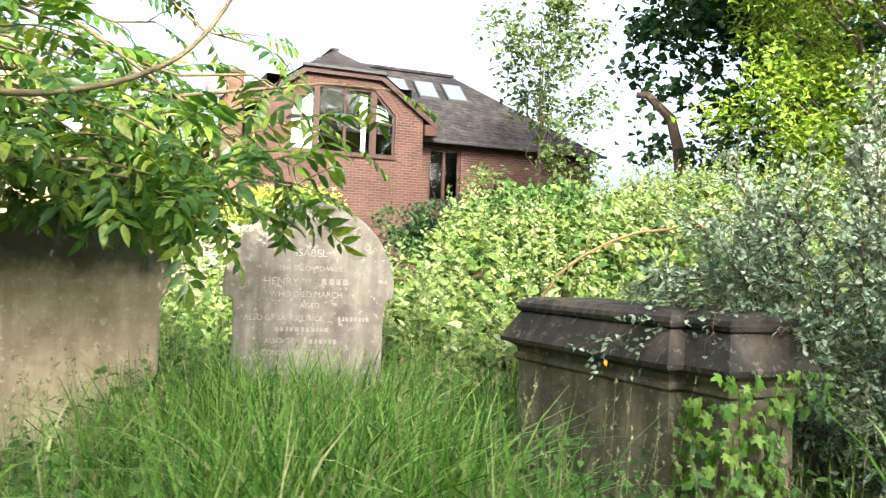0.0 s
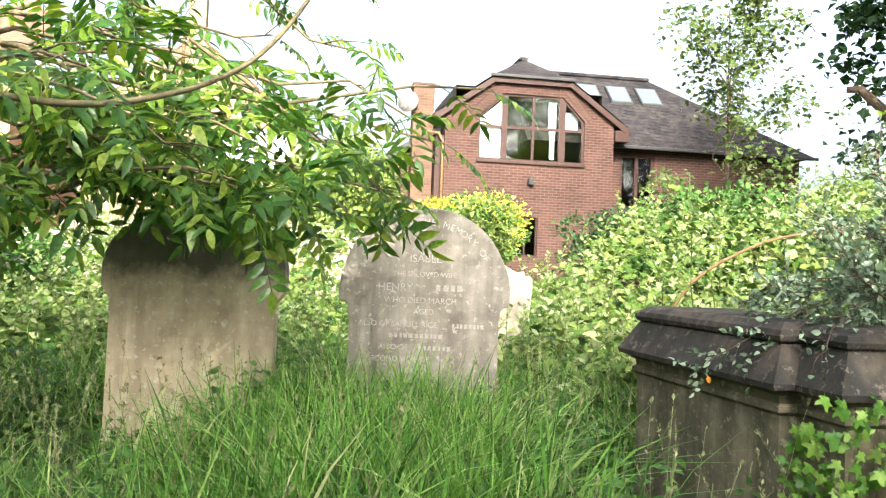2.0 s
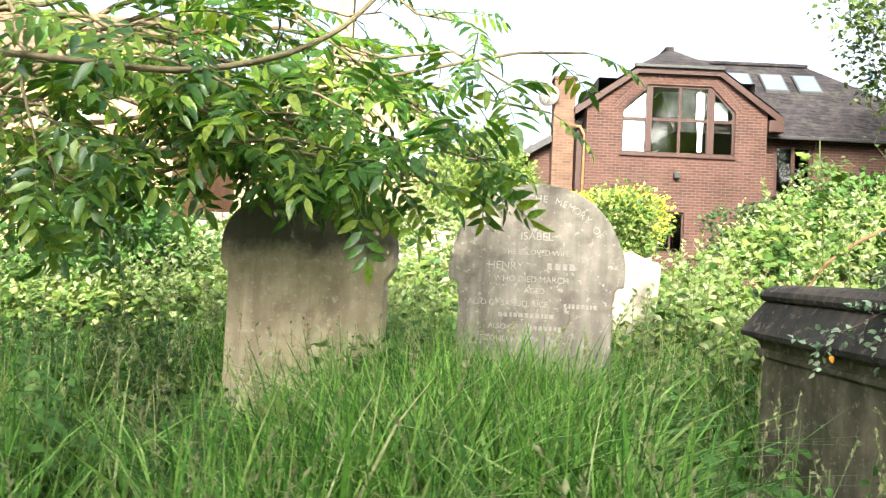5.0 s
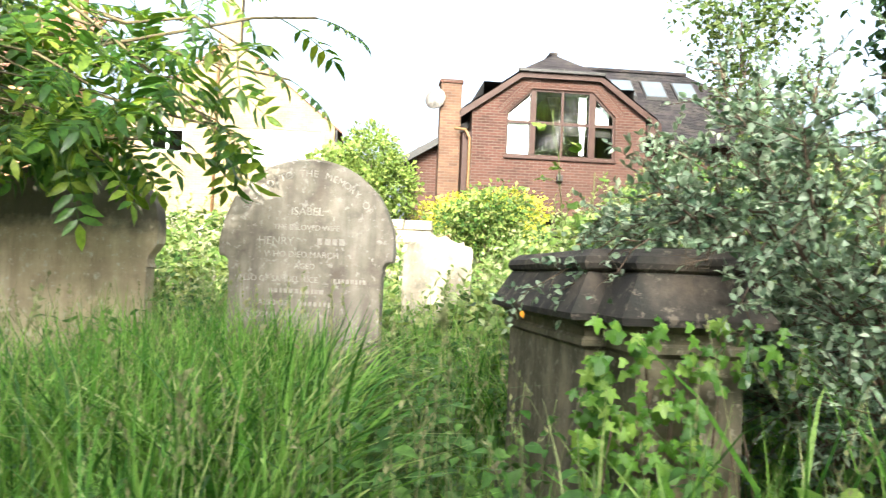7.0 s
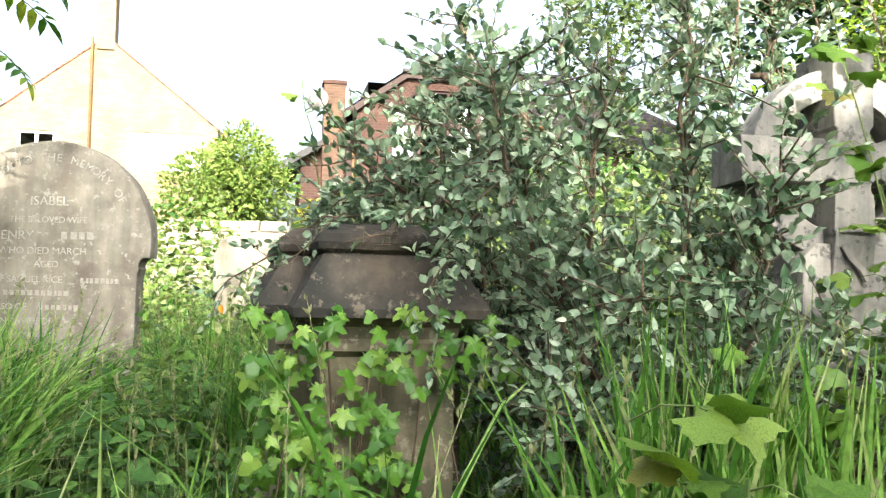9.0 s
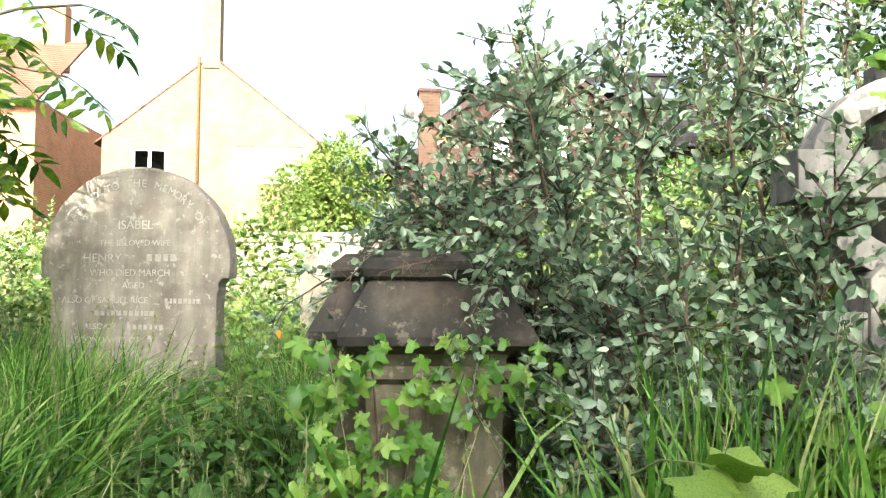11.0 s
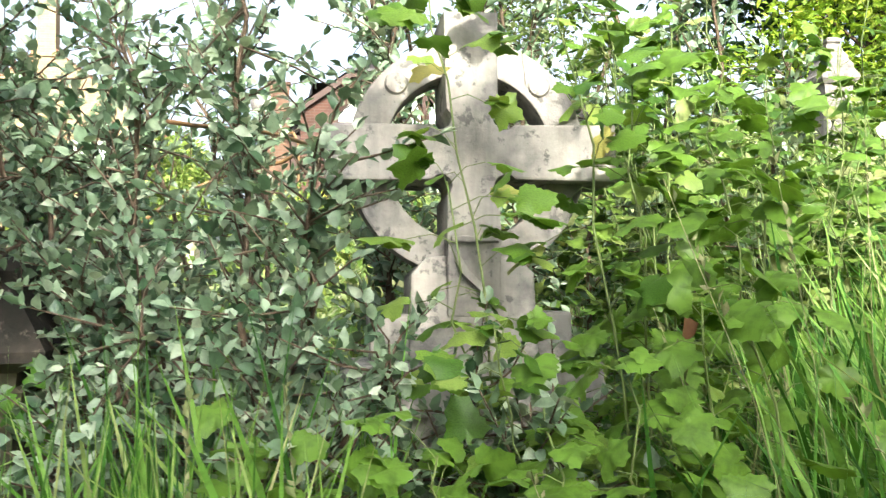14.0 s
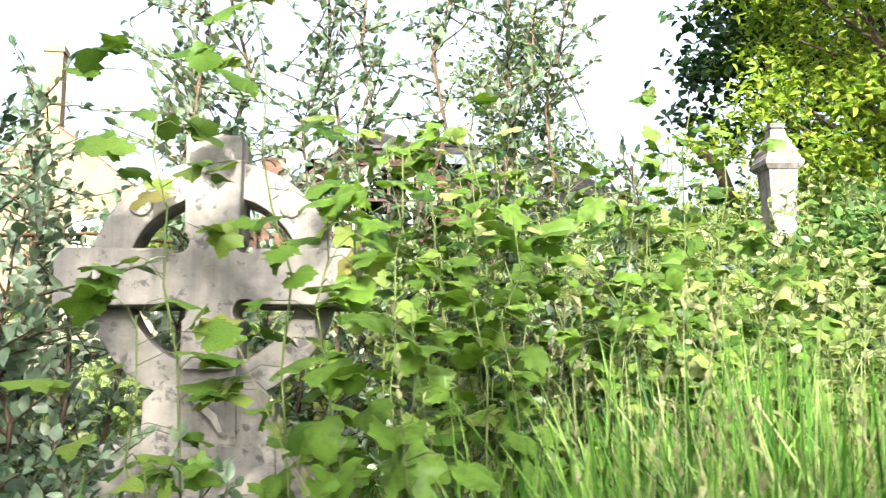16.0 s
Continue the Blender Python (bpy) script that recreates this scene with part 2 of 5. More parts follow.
# ---- building helpers ----
def empty(name, m, label, category, group="", kind=""):
    ob = new(name)
    ob.matrix_world = m
    return tagged(ob, label, category, group, kind)


def part(name, bm, mat, parent, label="", smooth=False):
    me = bpy.data.meshes.new(name)
    bmesh.ops.recalc_face_normals(bm, faces=bm.faces)
    bm.to_mesh(me)
    bm.free()
    me.materials.append(mat)
    if smooth:
        me.shade_smooth()
    ob = new(name, me)
    ob.parent = parent
    return tagged(ob, label)


def box(x0, x1, y0, y1, z0, z1, bevel=0.0):
    bm = bmesh.new()
    bmesh.ops.create_cube(bm, size=1)
    for v in bm.verts:
        v.co = Vector((x0 + (v.co.x + 0.5) * (x1 - x0), y0 + (v.co.y + 0.5) * (y1 - y0), z0 + (v.co.z + 0.5) * (z1 - z0)))
    if bevel:
        bmesh.ops.bevel(bm, geom=bm.edges[:], offset=bevel, segments=2, affect="EDGES", profile=0.6)
    return bm


def slab(outline, holes, y0, y1, bevel=0.0):
    """An upright sheet: an outline in (x, z) with holes, from depth y0 to y1."""
    bm = bmesh.new()
    edges = []
    for loop in [outline, *holes]:
        vs = [bm.verts.new((x, y0, z)) for x, z in loop]
        edges += [bm.edges.new((vs[i], vs[(i + 1) % len(vs)])) for i in range(len(vs))]
    bmesh.ops.triangle_fill(bm, use_beauty=True, edges=edges, normal=(0, -1, 0))
    bmesh.ops.dissolve_limit(bm, angle_limit=0.01, verts=bm.verts, edges=bm.edges)
    rim = [e for e in bm.edges if e.is_boundary]
    got = bmesh.ops.extrude_face_region(bm, geom=bm.faces[:])
    for v in got["geom"]:
        if isinstance(v, bmesh.types.BMVert):
            v.co.y = y1
    bmesh.ops.recalc_face_normals(bm, faces=bm.faces)
    if bevel:
        sharp = [e for e in bm.edges if len(e.link_faces) == 2 and e.calc_face_angle(0) > 0.6 and abs(e.verts[0].co.y - e.verts[1].co.y) < 1e-6]
        bmesh.ops.bevel(bm, geom=sharp, offset=bevel, segments=2, affect="EDGES", profile=0.6)
    return bm


def prism(levels):
    """Stacked outlines: each level is (z, list of (x, y)); alike counts; closed at both ends."""
    bm = bmesh.new()
    rings = [[bm.verts.new((x, y, z)) for x, y in pts] for z, pts in levels]
    for a, b in zip(rings, rings[1:]):
        for i in range(len(a)):
            j = (i + 1) % len(a)
            bm.faces.new((a[i], a[j], b[j], b[i]))
    bm.faces.new(rings[0][::-1])
    bm.faces.new(rings[-1])
    return bm


def roughen(bm, amount, scale, seed=0.0):
    for v in bm.verts:
        v.co += noise.noise_vector(v.co * scale + Vector((seed, 0, 0))) * amount


class Acc:
    """Gathers triangles into one mesh."""

    def __init__(self):
        self.v, self.f, self.n = [], [], 0

    def add(self, v, f):
        self.v.append(np.asarray(v, float).reshape(-1, 3))
        self.f.append(np.asarray(f, int).reshape(-1, 3) + self.n)
        self.n += len(self.v[-1])

    def tube(self, pts, r0, r1, sides=5):
        pts = np.asarray(pts, float)
        n = len(pts)
        d = np.gradient(pts, axis=0)
        d /= np.linalg.norm(d, axis=1)[:, None] + 1e-9
        ref = np.where(np.abs(d[:, 2:3]) > 0.9, np.array([[1.0, 0, 0]]), np.array([[0, 0, 1.0]]))
        a = np.cross(d, ref)
        a /= np.linalg.norm(a, axis=1)[:, None] + 1e-9
        b = np.cross(d, a)
        r = np.linspace(r0, r1, n)[:, None, None]
        th = np.linspace(0, 2 * np.pi, sides, endpoint=False)[None, :, None]
        ring = pts[:, None] + r * (np.cos(th) * a[:, None] + np.sin(th) * b[:, None])
        f = []
        for i in range(n - 1):
            for k in range(sides):
                p, q = i * sides + k, i * sides + (k + 1) % sides
                f += [(p, q, q + sides), (p, q + sides, p + sides)]
        for k in range(1, sides - 1):
            f.append(((n - 1) * sides, (n - 1) * sides + k, (n - 1) * sides + k + 1))
        self.add(ring.reshape(-1, 3), f)

    def scatter(self, tv, tf, p, d, nrm, size):
        """Copies of the leaf (tv, tf) at points p, along d, with upper side towards nrm."""
        if len(p) == 0:
            return
        p, d, nrm = (np.asarray(a, float) for a in (p, d, nrm))
        d = d / (np.linalg.norm(d, axis=1)[:, None] + 1e-9)
        x = np.cross(d, nrm)
        x /= np.linalg.norm(x, axis=1)[:, None] + 1e-9
        z = np.cross(x, d)
        r = np.stack([x, d, z], axis=1) * np.asarray(size, float).reshape(-1, 1, 1)
        out = np.einsum("kj,mji->mki", tv, r) + p[:, None]
        f = tf[None] + (np.arange(len(p)) * len(tv))[:, None, None]
        self.add(out.reshape(-1, 3), f.reshape(-1, 3))

    def build(self, name, mat, parent=None, label="", smooth=True):
        v, f = np.concatenate(self.v), np.concatenate(self.f)
        me = bpy.data.meshes.new(name)
        me.vertices.add(len(v))
        me.vertices.foreach_set("co", v.ravel())
        me.loops.add(f.size)
        me.loops.foreach_set("vertex_index", f.ravel().astype(np.int32))
        me.polygons.add(len(f))
        me.polygons.foreach_set("loop_start", np.arange(0, f.size, 3, dtype=np.int32))
        me.update(calc_edges=True)
        if smooth:
            me.shade_smooth()
        me.materials.append(mat)
        ob = new(name, me)
        if parent is not None:
            ob.parent = parent
        return tagged(ob, label)


# ---- leaf shapes: along +y from the stalk, upper side +z ----
def oval_leaf(w, fold=0.12, droop=0.15, stalk=0.0):
    ys = [0.0, 0.3, 0.65, 1.0]
    mid = [(0, stalk + y, -droop * y * y) for y in ys]
    left = [(-w, stalk + 0.3, fold - droop * 0.09), (-0.85 * w, stalk + 0.65, fold * 0.9 - droop * 0.42)]
    right = [(-x, y, z) for x, y, z in left]
    tv = np.array(mid + left + right)
    tf = np.array([(0, 1, 4), (4, 1, 2), (4, 2, 5), (5, 2, 3), (1, 0, 6), (1, 6, 2), (2, 6, 7), (2, 7, 3)])
    return tv, tf


def small_leaf(w, fold=0.15):
    return np.array([(0, 0, 0), (-w, 0.5, fold), (0, 1, -0.08), (w, 0.5, fold)]), np.array([(0, 2, 1), (0, 3, 2)])


def lobed_leaf(lobes, depth, teeth, width, seed):
    """A lobed, toothed blade as a fan round its middle, cupped and wavy."""
    rng = np.random.default_rng(seed)
    n = lobes * teeth * 2
    th = np.linspace(-np.pi * 0.93, np.pi * 0.93, n)
    lobe = 1 - depth * (0.5 - 0.5 * np.cos(th * lobes))
    r = 0.5 * lobe * (1 + 0.07 * np.where(np.arange(n) % 2, 1, -1)) * (0.85 + 0.25 * np.cos(th))
    x, y = r * np.sin(th) * width, 0.42 + r * np.cos(th)
    z = -0.5 * (x * x + 0.5 * (y - 0.42) ** 2) + 0.05 * np.sin(th * lobes + rng.uniform(0, 6)) - 0.06 * np.abs(x)
    tv = np.vstack([[(0, 0.42, 0.03), (0, 0, 0)], np.stack([x, y, z], 1)])
    tf = [(0, i + 3, i + 2) for i in range(n - 1)] + [(0, 2, 1), (0, 1, n + 1)]
    return tv, np.array(tf)


def pinnate_leaf(pairs, seed):
    """An ash leaf: a stalk with pairs of pointed leaflets and one at the end, of length 1."""
    rng = np.random.default_rng(seed)
    lv, lf = oval_leaf(0.17, 0.05, 0.22)
    acc = Acc()
    n = pairs * 2 + 1
    p, d, nr, s = [], [], [], []
    for k in range(pairs):
        y = 0.28 + 0.55 * k / max(1, pairs - 1)
        for side in (-1, 1):
            p.append((0, y + rng.uniform(-0.01, 0.01), -0.25 * y * y))
            d.append((side * 1.0, rng.uniform(0.25, 0.6), rng.uniform(-0.5, -0.1)))
            nr.append((rng.uniform(-0.3, 0.3), rng.uniform(-0.3, 0.3), 1))
            s.append(rng.uniform(0.30, 0.38) * (1 - 0.12 * abs(k - pairs / 2)))
    p.append((0, 0.86, -0.19)); d.append((0.05, 1, -0.6)); nr.append((0.1, 0.3, 1)); s.append(0.34)
    acc.scatter(lv, lf, p, d, nr, s)
    ys = np.linspace(0, 0.88, 6)
    acc.tube(np.stack([0 * ys, ys, -0.25 * ys * ys], 1), 0.010, 0.006, 3)
    return np.concatenate(acc.v), np.concatenate(acc.f)


OVAL, OVAL_SLIM, TINY, TINY_WIDE = oval_leaf(0.30), oval_leaf(0.19), small_leaf(0.30), small_leaf(0.42)
BRAMBLE_SHAPES = [lobed_leaf(3, 0.38, 4, 1.05, 1), lobed_leaf(3, 0.30, 5, 0.95, 2), lobed_leaf(5, 0.30, 3, 1.1, 3)]
IVY_SHAPES = [lobed_leaf(5, 0.52, 2, 1.15, 4), lobed_leaf(3, 0.50, 3, 1.1, 5)]
ASH_SHAPES = [pinnate_leaf(4, 1), pinnate_leaf(5, 2), pinnate_leaf(5, 3)]


def unit(v):
    v = np.asarray(v, float)
    return v / (np.linalg.norm(v) + 1e-9)


def limb(p0, p1, sag, n, rng, wob=0.03):
    """A curved line of n points from p0 to p1, bowed up by sag, with slight crooks."""
    t = np.linspace(0, 1, n)[:, None]
    p = np.asarray(p0, float) * (1 - t) + np.asarray(p1, float) * t
    p[:, 2] += sag * 4 * (t * (1 - t))[:, 0]
    p[1:-1] += rng.normal(0, wob, (n - 2, 3))
    return p


def ground_z(x, y):
    """The lie of the land: level round the graves, rising towards the houses."""
    k = min(max((y - 7.2) / 7.0, 0), 1)
    k = k * k * (3 - 2 * k)
    return 0.95 * k + 0.03 * math.sin(x * 1.7 + y) + 0.02 * math.sin(y * 2.3 - x)


# ---- ground ----
def make_ground():
    xs = np.concatenate([[-1500, -300, -80], np.linspace(-40, 30, 141), [80, 300, 1500]])
    ys = np.concatenate([[-1500, -300, -60], np.linspace(-20, 45, 131), [90, 300, 1500]])
    acc = Acc()
    v = [(x, y, ground_z(x, y)) for y in ys for x in xs]
    w = len(xs)
    f = []
    for j in range(len(ys) - 1):
        for i in range(w - 1):
            a = j * w + i
            f += [(a, a + 1, a + w + 1), (a, a + w + 1, a + w)]
    acc.add(v, f)
    return tagged(acc.build("ground", SOIL), "dark soil and leaf litter under long grass", "ground", kind="structure")


make_ground()


# ---- gravestones ----
def face_frame(x, y, e, z=0.0, lean=0.0):
    """A frame whose x runs along e, y goes away from the viewer."""
    e = Vector((e[0], e[1], 0)).normalized()
    m = Matrix((( e.x, -e.y, 0, x), (e.y, e.x, 0, y), (0, 0, 1, z), (0, 0, 0, 1)))
    return m @ pose(0, 0, 0, lean)


def arc(cx, cz, rx, rz, a0, a1, n):
    return [(cx + rx * math.cos(radians(a0 + (a1 - a0) * i / (n - 1))), cz + rz * math.sin(radians(a0 + (a1 - a0) * i / (n - 1)))) for i in range(n)]


def text_part(name, lines, parent, mat, y):
    """Inscription: lines of (text, x, z, size, turn) as thin raised letters; a text of '#' and a number is an unreadable bar."""
    for body, x, z, size, turn in lines:
        bm = bmesh.new()
        if body[0] == "#":
            n = int(body[1:])
            rng = random.Random(body + str(z))
            u = x - n * size * 0.36
            while u < x + n * size * 0.36:
                w = size * rng.uniform(0.25, 0.6)
                b = box(u, u + w, y - 0.0015, y + 0.002, z, z + size * 0.62)
                tmp = bpy.data.meshes.new("bar")
                b.to_mesh(tmp); b.free(); bm.from_mesh(tmp); bpy.data.meshes.remove(tmp)
                u += w + size * rng.uniform(0.12, 0.35)
        else:
            cu = bpy.data.curves.new("line", "FONT")
            cu.body, cu.size, cu.align_x, cu.extrude = body, size, "CENTER", 0.0015
            ob = bpy.data.objects.new("line", cu)
            me = bpy.data.meshes.new_from_object(ob)
            me.transform(pose(x, y, z, 90, 0, 0) @ pose(0, 0, 0, 0, 0, turn))
            bm.from_mesh(me)
            bpy.data.objects.remove(ob); bpy.data.curves.remove(cu); bpy.data.meshes.remove(me)
        tagged(part(name, bm, LETTER_WORN if body[0] == "#" and mat is LETTER else mat, parent), kind="stuff")


STONE_E = (0.945, 0.327)


def headstone_shouldered():
    m = face_frame(-0.005, 5.66, STONE_E, 0, -1.0)
    ob = empty("headstone", m, "buff sandstone headstone with rounded top and shoulders, soot-dark crown", "headstone", "headstones in the long grass")
    half = [(0.46, -0.1), (0.44, 0.3), (0.435, 1.03)] + arc(0.50, 1.07, 0.065, 0.06, 215, 130, 5) + [(0.485, 1.16), (0.487, 1.26)]
    top = arc(0, 1.27, 0.487, 0.305, 4, 176, 26)
    outline = half + top + [(-x, z) for x, z in half[::-1]]
    bm = slab(outline, [], 0, 0.11, 0.008)
    roughen(bm, 0.006, 9)
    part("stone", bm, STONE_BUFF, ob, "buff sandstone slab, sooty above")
    text_part("inscription_line", [("#9", 0, 1.15, 0.055, 0), ("#12", 0, 1.05, 0.045, 0), ("#14", 0, 0.95, 0.04, 0), ("#12", 0, 0.87, 0.04, 0), ("#15", 0, 0.78, 0.035, 0)],
              ob, STONE_BUFF, -0.001)
    return ob


def headstone_round():
    m = face_frame(1.09, 6.215, STONE_E, 0, -1.5)
    ob = empty("headstone", m, "grey-buff round-headed headstone with worn white lettering", "headstone", "headstones in the long grass")
    half = [(0.41, -0.1), (0.41, 1.03)] + arc(0.475, 1.075, 0.06, 0.05, 200, 130, 5)
    top = arc(0, 1.18, 0.468, 0.468, -8, 188, 40)
    bm = slab(half + top + [(-x, z) for x, z in half[::-1]], [], 0, 0.12, 0.012)
    roughen(bm, 0.006, 8, 3.0)
    part("stone", bm, STONE_GREY, ob, "streaked grey-buff slab")
    lines = []
    word = "SACRED TO THE MEMORY OF"
    for i, ch in enumerate(word):
        if ch == " ":
            continue
        a = radians(150 - 120 * i / (len(word) - 1))
        lines.append((ch, 0.365 * math.cos(a), 1.185 + 0.365 * math.sin(a), 0.052, math.degrees(a) - 90))
    lines += [("ISABEL", 0, 1.345, 0.060, 0), ("THE BELOVED WIFE", 0, 1.265, 0.04, 0), ("HENRY", -0.16, 1.185, 0.06, 0), ("#4", 0.14, 1.19, 0.055, 0),
              ("WHO DIED MARCH", -0.02, 1.12, 0.045, 0), ("AGED", 0, 1.06, 0.042, 0), ("ALSO OF SAMUEL RICE", -0.14, 0.99, 0.042, 0), ("#6", 0.24, 0.99, 0.038, 0), ("#10", -0.05, 0.93, 0.038, 0), ("ALSO OF", -0.16, 0.865, 0.04, 0), ("#6", 0.06, 0.865, 0.038, 0), ("SECOND WIFE OF", -0.13, 0.80, 0.042, 0), ("#5", -0.05, 0.74, 0.04, 0)]
    text_part("inscription_line", lines, ob, LETTER, -0.002)
    return ob


def headstone_broken():
    m = face_frame(0.90, 8.42, STONE_E, ground_z(1.1, 8.5), 4.0)
    ob = empty("headstone", m, "pale broken headstone half sunk in undergrowth", "headstone")
    rng = random.Random(5)
    top = [(0.27 * math.cos(radians(8 + 164 * i / 16)) + rng.uniform(-0.015, 0.015), 1.06 + 0.24 * math.sin(radians(8 + 164 * i / 16)) ** 0.7 + rng.uniform(-0.03, 0.03)) for i in range(17)]
    bm = slab([(0.25, -0.1), (0.262, 0.5), (0.25, 0.9)] + top + [(-0.27, 0.8), (-0.255, 0.4), (-0.26, -0.1)], [], 0, 0.13, 0.015)
    roughen(bm, 0.012, 6, 7.0)
    part("stone", bm, STONE_WALL, ob)
    return ob


headstone_shouldered(), headstone_round(), headstone_broken()

# ---- chest tomb ----
TU, TV = Vector((0.510, -0.860, 0)), Vector((0.860, 0.510, 0))


def chest_tomb():
    """Cruciform plan: x along the long side towards the near end, y across; origin under the far corner of the moulding."""
    m = Matrix(((TU.x, TV.x, 0, 2.136), (TU.y, TV.y, 0, 6.242), (0, 0, 1, 0), (0, 0, 0, 1)))
    ob = empty("chest_tomb", m, "soot-dark stone chest tomb with sloping cap, ivy growing up one end", "tomb")
    L, W, P, I = 1.352, 0.66, 0.25, 0.083

    def plan(o):
        return [(o, o), (L - o, o), (L - o, I + o), (L + P - o, I + o), (L + P - o, W - I - o), (L - o, W - I - o), (L - o, W - o), (o, W - o)]

    def lift(bm, amount=0.004, seed=0.0):
        bmesh.ops.bevel(bm, geom=[e for e in bm.edges if e.calc_face_angle(0) > 0.5], offset=0.006, segments=2, affect="EDGES", profile=0.5)
        roughen(bm, amount, 7, seed)
        return bm

    part("plinth", lift(prism([(-0.05, plan(0.02)), (0.16, plan(0.02)), (0.20, plan(0.05))])), STONE_DIE, ob)
    part("body", lift(prism([(0.20, plan(0.075)), (0.83, plan(0.075))]), 0.003, 2.0), STONE_DIE, ob, "plain mossy sandstone sides")
    part("necking", lift(prism([(0.83, plan(0.075)), (0.845, plan(0.055)), (0.865, plan(0.055)), (0.875, plan(0.07)), (0.905, plan(0.065)), (0.93, plan(0.02))]), 0.001), STONE_DIE, ob, "moulded band under the cap")
    part("cap", lift(prism([(0.93, plan(0.004)), (0.952, plan(0.0)), (0.966, plan(0.008)), (1.085, plan(0.075)), (1.09, plan(0.085))]), 0.003, 4.0), STONE_CAP, ob, "sloping soot-black cap")
    part("top_slab", lift(prism([(1.09, plan(0.083)), (1.10, plan(0.065)), (1.118, plan(0.058)), (1.14, plan(0.065)), (1.15, plan(0.082)), (1.165, plan(0.10)), (1.172, plan(0.16))]), 0.003, 6.0), STONE_CAP, ob, "moulded top slab, lichened")
    return ob


chest_tomb()


# ---- ringed cross ----
def ringed_cross():
    """x across the face, y going back, origin under the middle of the face."""
    e, n = Vector((0.914, 0.407, 0)), Vector((-0.407, 0.914, 0))
    o = Vector((4.318, 5.288, 0))
    m = Matrix(((e.x, n.x, 0, o.x), (e.y, n.y, 0, o.y), (0, 0, 1, 0), (0, 0, 0, 1)))
    ob = empty("ringed_cross", m @ pose(0, 0, 0, -1.2), "pale stone ringed cross on a stepped base, grey with lichen", "grave cross")
    c, r, w, a, arm, top = 1.335, 0.022, 0.054, 0.056, 0.287, 1.612

    def hollow(x, z, a0, a1):
        return arc(x, z, r, r, a0, a1, 9)

    # four arms of one width, a scooped round hollow in each angle
    d = 0.010
    outline = ([(0.054, 1.16)] + hollow(w + d, c - a - d, 235, 35) + [(arm, c - a), (arm, c + a)] + hollow(w + d, c + a + d, 325, 125)
               + [(w, top), (-w, top)] + hollow(-w - d, c + a + d, 55, -145) + [(-arm, c + a), (-arm, c - a)] + hollow(-w - d, c - a - d, 145, -55) + [(-0.054, 1.16)])
    bm = slab(outline, [], 0.0, 0.17, 0.005)
    roughen(bm, 0.0025, 9)
    part("cross", bm, STONE_CROSS, ob, "cross head with hollowed angles")
    for k in range(4):
        a0, a1 = 9 + 90 * k, 81 + 90 * k
        bm = slab(arc(0, c, 0.240, 0.240, a0, a1, 22) + arc(0, c, 0.168, 0.168, a1, a0, 18), [], 0.050, 0.145, 0.005)
        roughen(bm, 0.0025, 9, k)
        q = part("ring_quarter", bm, STONE_CROSS, ob, "curved quarter of the wheel")
        # sunk roundel on the band
        if k > 1:
            continue
        bm = bmesh.new()
        t = radians(45 + 90 * k)
        bmesh.ops.create_cone(bm, cap_ends=True, segments=18, radius1=0.026, radius2=0.020, depth=0.012, matrix=Matrix.Translation((0.204 * math.cos(t), 0.049, c + 0.204 * math.sin(t))) @ pose(0, 0, 0, 90))
        part("boss", bm, STONE_CROSS, q, "low carved boss")
    sh = [(0.142, 0.42), (0.122, 1.10), (0.088, 1.135), (-0.088, 1.135), (-0.122, 1.10), (-0.142, 0.42)]
    bm = slab(sh, [], 0.022, 0.165, 0.006)
    roughen(bm, 0.002, 8, 2)
    part("shaft", bm, STONE_CROSS, ob, "tapered shaft with a raised panel")
    bm = slab([(-0.052, 1.018), (0.052, 1.018), (0.052, 1.164), (-0.052, 1.164)], [], -0.004, 0.10, 0.004)
    for v in bm.verts:
        if v.co.y < 0.02 and v.co.z < 1.05:
            v.co.y += 0.022
    part("panel", bm, STONE_CROSS, ob, "raised panel dying into the shaft")
    part("ledge", box(-0.046, 0.046, -0.012, 0.0, 1.160, 1.172, 0.003), STONE_CROSS, ob)
    part("carving", slab([(-0.040, 1.125), (-0.028, 1.132), (-0.012, 1.105), (0.02, 1.075), (0.03, 1.045), (0.022, 1.043), (0.008, 1.068), (-0.024, 1.098)], [], -0.007, 0.004), STONE_CROSS, ob, "carved diagonal on the panel")
    for hw, y0, y1, z0, z1 in ((0.200, 0.035, 0.20, 0.93, 1.025), (0.255, 0.0, 0.24, 0.83, 0.93), (0.30, -0.06, 0.30, 0.36, 0.46)):
        bm = box(-hw, hw, y0, y1, z0, z1, 0.008)
        roughen(bm, 0.002, 8, hw)
        part("step", bm, STONE_CROSS, ob)
    ped = prism([(-0.05, [(-0.33, -0.10), (0.33, -0.10), (0.33, 0.34), (-0.33, 0.34)]), (0.36, [(-0.31, -0.07), (0.31, -0.07), (0.31, 0.31), (-0.31, 0.31)])])
    bmesh.ops.bevel(ped, geom=ped.edges[:], offset=0.012, segments=2, affect="EDGES", profile=0.5)
    part("pedestal", ped, STONE_CROSS, ob, "tapering plinth")
    part("back_block", box(-0.19, 0.19, 0.04, 0.215, 0.46, 0.83, 0.008), STONE_CROSS, ob)
    return ob


ringed_cross()


